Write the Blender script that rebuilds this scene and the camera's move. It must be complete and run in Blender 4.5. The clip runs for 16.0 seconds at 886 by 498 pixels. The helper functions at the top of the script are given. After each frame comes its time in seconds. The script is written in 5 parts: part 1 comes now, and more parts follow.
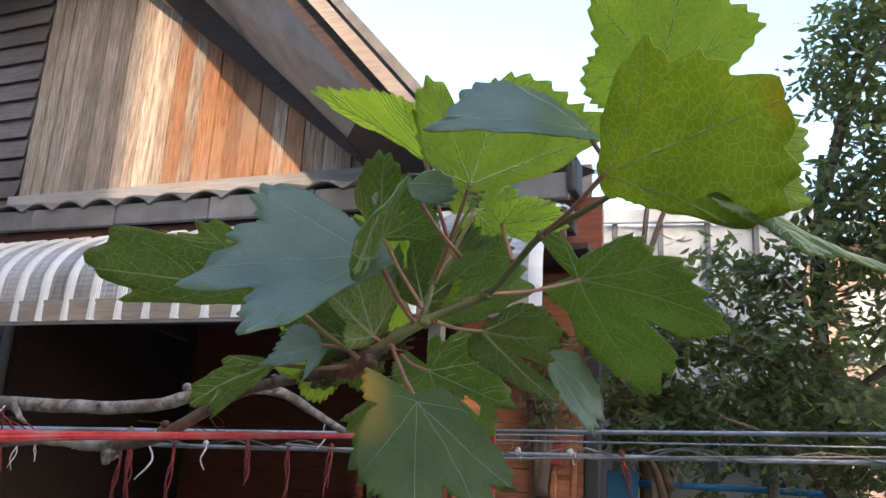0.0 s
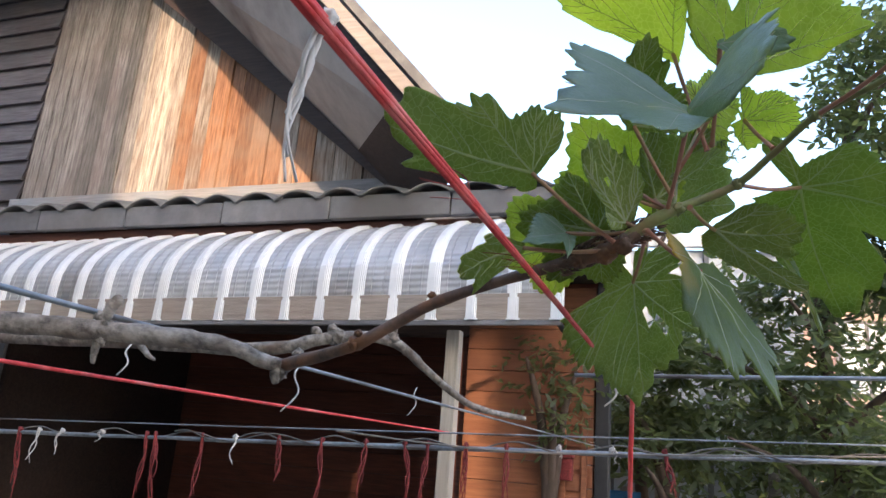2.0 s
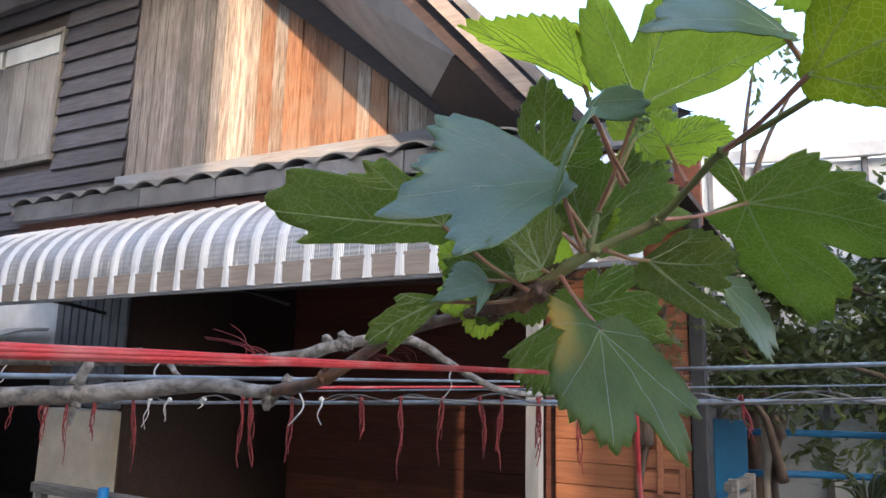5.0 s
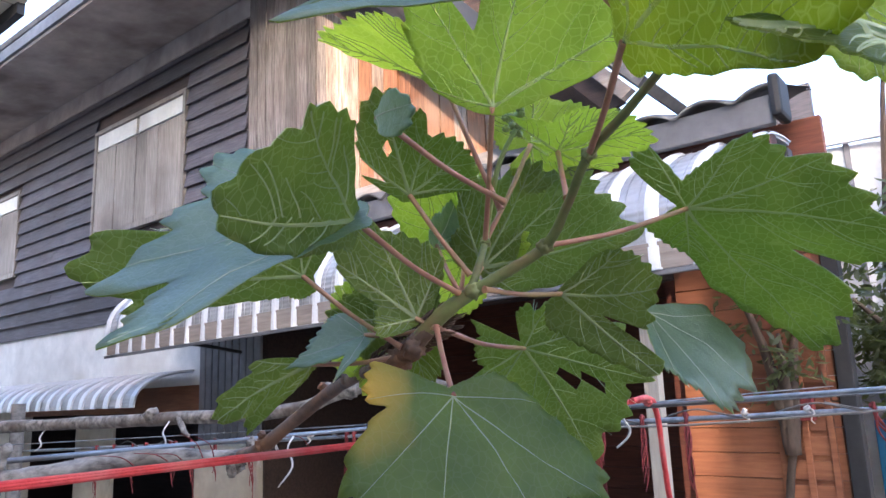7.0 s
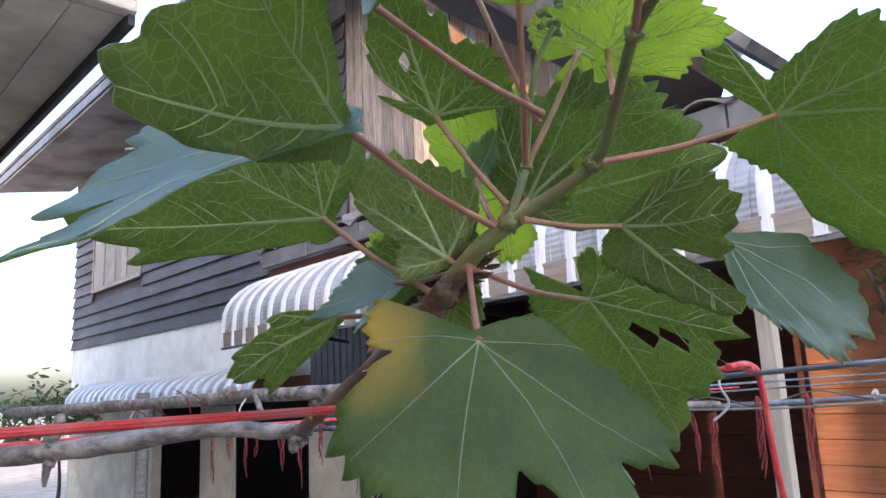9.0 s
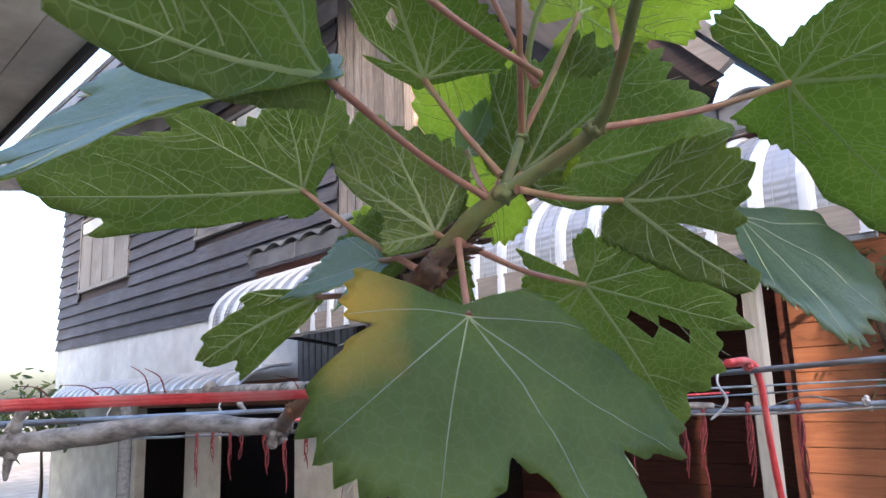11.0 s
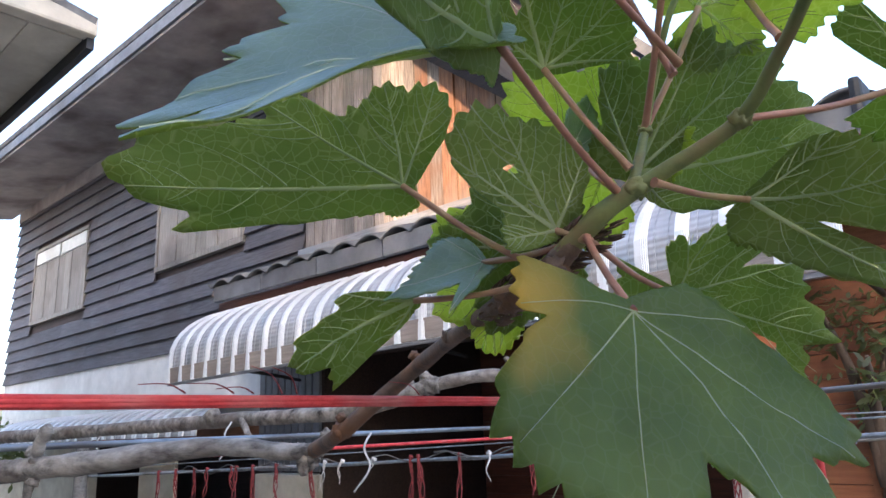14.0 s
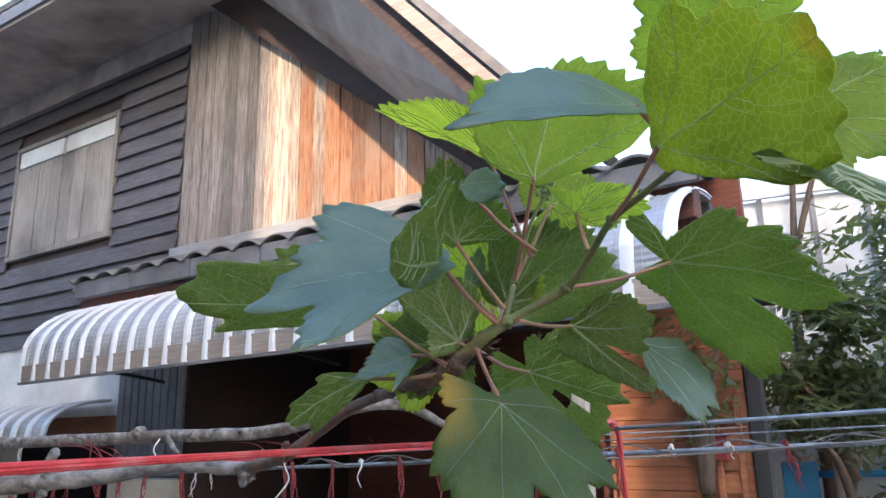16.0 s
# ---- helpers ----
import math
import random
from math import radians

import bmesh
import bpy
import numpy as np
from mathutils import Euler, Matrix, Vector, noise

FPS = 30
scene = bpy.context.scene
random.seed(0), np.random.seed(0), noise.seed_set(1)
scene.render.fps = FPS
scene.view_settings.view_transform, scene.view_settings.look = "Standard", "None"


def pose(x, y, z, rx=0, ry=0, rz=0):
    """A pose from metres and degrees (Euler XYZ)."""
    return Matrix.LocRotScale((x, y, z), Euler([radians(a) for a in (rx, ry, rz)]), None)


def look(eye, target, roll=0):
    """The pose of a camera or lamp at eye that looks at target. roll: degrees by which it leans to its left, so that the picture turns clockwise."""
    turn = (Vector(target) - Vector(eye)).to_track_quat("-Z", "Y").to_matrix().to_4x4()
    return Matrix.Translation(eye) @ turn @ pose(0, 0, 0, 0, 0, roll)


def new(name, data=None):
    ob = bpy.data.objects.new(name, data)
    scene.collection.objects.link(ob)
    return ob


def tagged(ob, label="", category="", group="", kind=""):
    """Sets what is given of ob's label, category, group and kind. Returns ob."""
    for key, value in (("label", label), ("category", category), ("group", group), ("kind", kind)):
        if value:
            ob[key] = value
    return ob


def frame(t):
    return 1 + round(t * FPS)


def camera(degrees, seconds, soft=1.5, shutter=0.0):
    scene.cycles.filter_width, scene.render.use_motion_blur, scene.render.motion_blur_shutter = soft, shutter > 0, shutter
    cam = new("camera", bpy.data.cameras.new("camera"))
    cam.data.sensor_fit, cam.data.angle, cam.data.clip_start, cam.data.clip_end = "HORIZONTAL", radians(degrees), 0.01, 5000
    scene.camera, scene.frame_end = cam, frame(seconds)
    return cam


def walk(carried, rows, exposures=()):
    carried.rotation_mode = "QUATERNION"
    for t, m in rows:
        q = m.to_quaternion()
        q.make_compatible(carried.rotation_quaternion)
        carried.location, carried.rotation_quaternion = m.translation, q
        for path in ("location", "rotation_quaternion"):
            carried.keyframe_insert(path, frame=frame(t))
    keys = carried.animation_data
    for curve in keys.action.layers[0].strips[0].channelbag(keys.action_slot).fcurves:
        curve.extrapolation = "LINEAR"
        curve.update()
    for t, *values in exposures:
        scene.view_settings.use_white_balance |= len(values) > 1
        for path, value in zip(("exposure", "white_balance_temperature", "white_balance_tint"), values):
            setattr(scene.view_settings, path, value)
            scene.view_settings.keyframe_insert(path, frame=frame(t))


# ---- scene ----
cam = camera(62.2, 16.0)
PATH = [
    (0, (0.06, 0.12, 1.67), (0.005, 2.064, 2.136), 3.1),
    (0.5, (0.031, 0.156, 1.643), (-0.009, 2.1, 2.111), 3.6),
    (1, (0.015, 0.143, 1.63), (-0.03, 2.087, 2.099), 4.9),
    (1.5, (-0.054, 0.14, 1.593), (-0.085, 2.083, 2.067), 5.6),
    (2, (-0.089, 0.138, 1.581), (-0.107, 2.064, 2.118), 4.5),
    (2.5, (-0.072, 0.149, 1.589), (-0.125, 2.075, 2.126), 4.6),
    (3, (-0.011, 0.164, 1.63), (-0.025, 2.097, 2.141), 2.9),
    (3.5, (0.012, 0.151, 1.646), (0.019, 2.099, 2.096), 2.6),
    (4, (0.021, 0.126, 1.659), (0.012, 2.082, 2.074), 1.6),
    (4.5, (0.007, 0.13, 1.653), (-0.014, 2.094, 2.029), 0.8),
    (5, (0.014, 0.126, 1.655), (-0.266, 2.075, 2.002), 1.4),
    (5.2, (0.036, 0.121, 1.67), (-0.417, 2.052, 1.926), 1.8),
    (7.3, (0.134, 0.24, 1.687), (-0.502, 2.094, 2.085), -2.4),
    (7.5, (0.135, 0.25, 1.691), (-0.527, 2.101, 2.057), -2.2),
    (8, (0.128, 0.261, 1.683), (-0.533, 2.117, 2.028), -1.8),
    (8.5, (0.129, 0.261, 1.675), (-0.541, 2.095, 2.111), -1.4),
    (9, (0.14, 0.281, 1.666), (-0.745, 2.035, 2.041), -2.7),
    (9.2, (0.142, 0.281, 1.667), (-0.756, 2.026, 2.054), -2.5),
    (11.3, (0.124, 0.307, 1.658), (-0.725, 2.076, 2.046), -2.3),
    (11.5, (0.12, 0.309, 1.658), (-0.723, 2.081, 2.047), -2.5),
    (12, (0.115, 0.302, 1.658), (-0.743, 2.062, 2.064), -2.3),
    (12.5, (0.106, 0.301, 1.654), (-0.748, 2.062, 2.068), -1.9),
    (13, (0.097, 0.295, 1.656), (-0.733, 2.057, 2.109), -1.7),
    (13.5, (0.081, 0.293, 1.655), (-0.714, 2.066, 2.129), -1.9),
    (14, (0.07, 0.297, 1.651), (-0.681, 2.087, 2.13), -2.1),
    (14.5, (0.071, 0.285, 1.652), (-0.604, 2.108, 2.124), -2.0),
    (15, (0.087, 0.25, 1.659), (-0.472, 2.115, 2.115), -1.6),
    (15.5, (0.09, 0.166, 1.657), (-0.388, 2.053, 2.118), -1.3),
    (16, (0.095, 0.127, 1.668), (-0.327, 2.022, 2.149), -1.2),
]
walk(cam, [(t, look(eye, target, roll)) for t, eye, target, roll in PATH], exposures=((0, 2.52, 6100, 14), (1.2, 2.66, 6050, 14), (4.8, 2.76, 5950, 14), (7.4, 3.15, 5650, 20), (9, 2.97, 5750, 18), (11.5, 3.05, 5780, 17), (12.5, 2.97, 5770, 17), (14, 2.88, 5780, 16), (15, 2.96, 5720, 15), (16, 2.92, 5650, 14)))
SKY_STRENGTH, SUN_ENERGY = 0.15, 1.15

# ---- light ----
SUN = Vector((0.363, -1.196, 0.35))
world = bpy.data.worlds.new("evening_sky")
scene.world = world
world.use_nodes = True
wn = world.node_tree.nodes
sky = wn.new("ShaderNodeTexSky")
sky.sky_type, sky.sun_disc = "NISHITA", False
sky.sun_elevation, sky.sun_rotation = radians(15.6), radians(163)
sky.air_density, sky.dust_density, sky.ozone_density = 1.0, 5.0, 1.0
wn["Background"].inputs["Strength"].default_value = SKY_STRENGTH
world.node_tree.links.new(sky.outputs[0], wn["Background"].inputs["Color"])
sun = new("sun", bpy.data.lights.new("sun", "SUN"))
sun.data.energy, sun.data.angle, sun.data.color = SUN_ENERGY, radians(0.9), (1.0, 0.74, 0.48)
sun.matrix_world = look(SUN * 20, (0, 0, 0))


# ---- materials ----
def surface(name, dark, light, scale=8.0, rough=0.7, bump=0.15, stretch=(1, 1, 1), vary=0.0, metal=0.0, stain=None, stain_scale=1.3, fine=6.0):
    """Two-scale mottled surface: grain between two colours, a stain layer, fine relief, and a random tone for each object."""
    m = bpy.data.materials.new(name)
    m.use_nodes = True
    n, k = m.node_tree.nodes, m.node_tree.links.new
    b = n["Principled BSDF"]
    b.inputs["Metallic"].default_value = metal
    tc, mp = n.new("ShaderNodeTexCoord"), n.new("ShaderNodeMapping")
    mp.inputs["Scale"].default_value = stretch
    k(tc.outputs["Object"], mp.inputs["Vector"])
    info = n.new("ShaderNodeObjectInfo")
    off = n.new("ShaderNodeMath")
    off.operation, off.inputs[1].default_value = "MULTIPLY", 37.0
    k(info.outputs["Random"], off.inputs[0])
    add = n.new("ShaderNodeVectorMath")
    add.operation = "ADD"
    k(mp.outputs[0], add.inputs[0]), k(off.outputs[0], add.inputs[1])
    g, s = n.new("ShaderNodeTexNoise"), n.new("ShaderNodeTexNoise")
    g.inputs["Scale"].default_value, g.inputs["Detail"].default_value, g.inputs["Roughness"].default_value = scale, 8, 0.65
    s.inputs["Scale"].default_value, s.inputs["Detail"].default_value = stain_scale, 4
    k(add.outputs[0], g.inputs["Vector"]), k(tc.outputs["Object"], s.inputs["Vector"])
    ramp = n.new("ShaderNodeValToRGB")
    ramp.color_ramp.elements[0].position, ramp.color_ramp.elements[1].position = 0.32, 0.68
    ramp.color_ramp.elements[0].color, ramp.color_ramp.elements[1].color = (*dark, 1), (*light, 1)
    k(g.outputs["Fac"], ramp.inputs[0])
    col = ramp.outputs[0]
    if stain:
        r2 = n.new("ShaderNodeValToRGB")
        r2.color_ramp.elements[0].position, r2.color_ramp.elements[1].position = 0.48, 0.70
        k(s.outputs["Fac"], r2.inputs[0])
        mx = n.new("ShaderNodeMix")
        mx.data_type = "RGBA"
        mx.inputs[7].default_value = (*stain, 1)
        k(r2.outputs[0], mx.inputs[0]), k(col, mx.inputs[6])
        col = mx.outputs[2]
    if vary:
        hsv = n.new("ShaderNodeHueSaturation")
        rng = n.new("ShaderNodeMapRange")
        rng.inputs["To Min"].default_value, rng.inputs["To Max"].default_value = 1 - vary, 1 + vary
        k(info.outputs["Random"], rng.inputs["Value"]), k(rng.outputs[0], hsv.inputs["Value"]), k(col, hsv.inputs["Color"])
        col = hsv.outputs[0]
    k(col, b.inputs["Base Color"])
    rr = n.new("ShaderNodeMapRange")
    rr.inputs["To Min"].default_value, rr.inputs["To Max"].default_value = max(rough - 0.12, 0.05), min(rough + 0.12, 1)
    k(s.outputs["Fac"], rr.inputs["Value"]), k(rr.outputs[0], b.inputs["Roughness"])
    if bump:
        f = n.new("ShaderNodeTexNoise")
        f.inputs["Scale"].default_value, f.inputs["Detail"].default_value = scale * fine, 4
        k(add.outputs[0], f.inputs["Vector"])
        sm, bp = n.new("ShaderNodeMath"), n.new("ShaderNodeBump")
        sm.operation = "ADD"
        k(g.outputs["Fac"], sm.inputs[0]), k(f.outputs["Fac"], sm.inputs[1])
        bp.inputs["Strength"].default_value, bp.inputs["Distance"].default_value = bump, 0.05 / scale
        k(sm.outputs[0], bp.inputs["Height"]), k(bp.outputs[0], b.inputs["Normal"])
    return m


def leaf_surface(name, dark, light, glow, through_it, rough, gloss=0.5, patch=None, patch_col=(0.55, 0.33, 0.03), patch_size=0.03, net=0.25):
    """Leaf skin: mottled green with a fine net of veins, lets light through, may carry one yellowed patch (place in metres from the leaf's base)."""
    m = bpy.data.materials.new(name)
    m.use_nodes = True
    n, k = m.node_tree.nodes, m.node_tree.links.new
    b = n["Principled BSDF"]
    tc = n.new("ShaderNodeTexCoord")
    info = n.new("ShaderNodeObjectInfo")
    g, f, v = n.new("ShaderNodeTexNoise"), n.new("ShaderNodeTexNoise"), n.new("ShaderNodeTexVoronoi")
    g.inputs["Scale"].default_value, g.inputs["Detail"].default_value = 35, 5
    f.inputs["Scale"].default_value, f.inputs["Detail"].default_value = 420, 3
    v.feature, v.inputs["Scale"].default_value = "DISTANCE_TO_EDGE", 235
    for t in (g, f, v):
        k(tc.outputs["Object"], t.inputs["Vector"])
    ramp = n.new("ShaderNodeValToRGB")
    ramp.color_ramp.elements[0].position, ramp.color_ramp.elements[1].position = 0.3, 0.72
    ramp.color_ramp.elements[0].color, ramp.color_ramp.elements[1].color = (*dark, 1), (*light, 1)
    k(g.outputs["Fac"], ramp.inputs[0])
    vr = n.new("ShaderNodeMapRange")
    vr.inputs["From Max"].default_value, vr.inputs["To Min"].default_value, vr.inputs["To Max"].default_value = 0.075, net, 0.0
    k(v.outputs["Distance"], vr.inputs["Value"])
    mx = n.new("ShaderNodeMix")
    mx.data_type = "RGBA"
    mx.inputs[7].default_value = (light[0] * 1.5 + 0.10, light[1] * 1.35 + 0.10, light[2] * 1.3 + 0.045, 1)
    k(vr.outputs[0], mx.inputs[0]), k(ramp.outputs[0], mx.inputs[6])
    col = mx.outputs[2]
    # dark specks of old insect bites
    sp, sr = n.new("ShaderNodeTexVoronoi"), n.new("ShaderNodeMapRange")
    sp.inputs["Scale"].default_value = 62
    k(tc.outputs["Object"], sp.inputs["Vector"])
    sr.inputs["From Min"].default_value, sr.inputs["From Max"].default_value = 0.05, 0.09
    sr.inputs["To Min"].default_value, sr.inputs["To Max"].default_value = 0.65, 0.0
    k(sp.outputs["Distance"], sr.inputs["Value"])
    gate = n.new("ShaderNodeMath")
    gate.operation, gate.inputs[1].default_value = "GREATER_THAN", 0.80
    k(sp.outputs["Color"], gate.inputs[0])
    spk = n.new("ShaderNodeMath")
    spk.operation = "MULTIPLY"
    k(sr.outputs[0], spk.inputs[0]), k(gate.outputs[0], spk.inputs[1])
    m2 = n.new("ShaderNodeMix")
    m2.data_type = "RGBA"
    m2.inputs[7].default_value = (0.02, 0.018, 0.008, 1)
    k(spk.outputs[0], m2.inputs[0]), k(col, m2.inputs[6])
    col = m2.outputs[2]
    glow_col = n.new("ShaderNodeMix")
    glow_col.data_type, glow_col.blend_type = "RGBA", "MULTIPLY"
    glow_col.inputs[0].default_value = 0.55
    glow_col.inputs[6].default_value = (*glow, 1)
    gr = n.new("ShaderNodeValToRGB")
    gr.color_ramp.elements[0].color, gr.color_ramp.elements[1].color = (0.55, 0.62, 0.5, 1), (1, 1, 1, 1)
    gr.color_ramp.elements[0].position, gr.color_ramp.elements[1].position = 0.3, 0.7
    k(g.outputs["Fac"], gr.inputs[0]), k(gr.outputs[0], glow_col.inputs[7])
    gm = n.new("ShaderNodeMix")
    gm.data_type = "RGBA"
    gm.inputs[7].default_value = (0.95, 0.97, 0.55, 1)
    gf = n.new("ShaderNodeMath")
    gf.operation, gf.inputs[1].default_value = "MULTIPLY", 0.55
    k(vr.outputs[0], gf.inputs[0]), k(gf.outputs[0], gm.inputs[0]), k(glow_col.outputs[2], gm.inputs[6])
    gcol = gm.outputs[2]
    if patch:
        sub, ln, pr, pn = n.new("ShaderNodeVectorMath"), n.new("ShaderNodeVectorMath"), n.new("ShaderNodeMapRange"), n.new("ShaderNodeMath")
        sub.operation, ln.operation = "SUBTRACT", "LENGTH"
        sub.inputs[1].default_value = patch
        k(tc.outputs["Object"], sub.inputs[0]), k(sub.outputs[0], ln.inputs[0])
        pn.operation = "MULTIPLY_ADD"
        pn.inputs[1].default_value = 0.03
        k(g.outputs["Fac"], pn.inputs[0]), k(ln.outputs["Value"], pn.inputs[2])
        pr.inputs["From Min"].default_value, pr.inputs["From Max"].default_value = patch_size * 0.8, patch_size * 1.4
        pr.inputs["To Min"].default_value, pr.inputs["To Max"].default_value = 0.92, 0.0
        k(pn.outputs[0], pr.inputs["Value"])
        for socket, tint in ((0, patch_col), (1, (0.75, 0.5, 0.08))):
            m3 = n.new("ShaderNodeMix")
            m3.data_type = "RGBA"
            m3.inputs[7].default_value = (*tint, 1)
            k(pr.outputs[0], m3.inputs[0])
            if socket == 0:
                k(col, m3.inputs[6])
                col = m3.outputs[2]
            else:
                k(gcol, m3.inputs[6])
                gcol = m3.outputs[2]
    hsv = n.new("ShaderNodeHueSaturation")
    rng = n.new("ShaderNodeMapRange")
    rng.inputs["To Min"].default_value, rng.inputs["To Max"].default_value = 0.82, 1.18
    k(info.outputs["Random"], rng.inputs["Value"]), k(rng.outputs[0], hsv.inputs["Value"]), k(col, hsv.inputs["Color"])
    k(hsv.outputs[0], b.inputs["Base Color"])
    b.inputs["Roughness"].default_value, b.inputs["Specular IOR Level"].default_value = rough, gloss
    ad, bp = n.new("ShaderNodeMath"), n.new("ShaderNodeBump")
    ad.operation, ad.inputs[1].default_value = "MULTIPLY_ADD", -1.2
    k(vr.outputs[0], ad.inputs[0]), k(f.outputs["Fac"], ad.inputs[2])
    bp.inputs["Strength"].default_value, bp.inputs["Distance"].default_value = 0.55, 0.0009
    k(ad.outputs[0], bp.inputs["Height"]), k(bp.outputs[0], b.inputs["Normal"])
    tr, mix = n.new("ShaderNodeBsdfTranslucent"), n.new("ShaderNodeMixShader")
    k(gcol, tr.inputs["Color"])
    mix.inputs[0].default_value = through_it
    k(b.outputs[0], mix.inputs[1]), k(tr.outputs[0], mix.inputs[2])
    k(mix.outputs[0], n["Material Output"].inputs["Surface"])
    return m


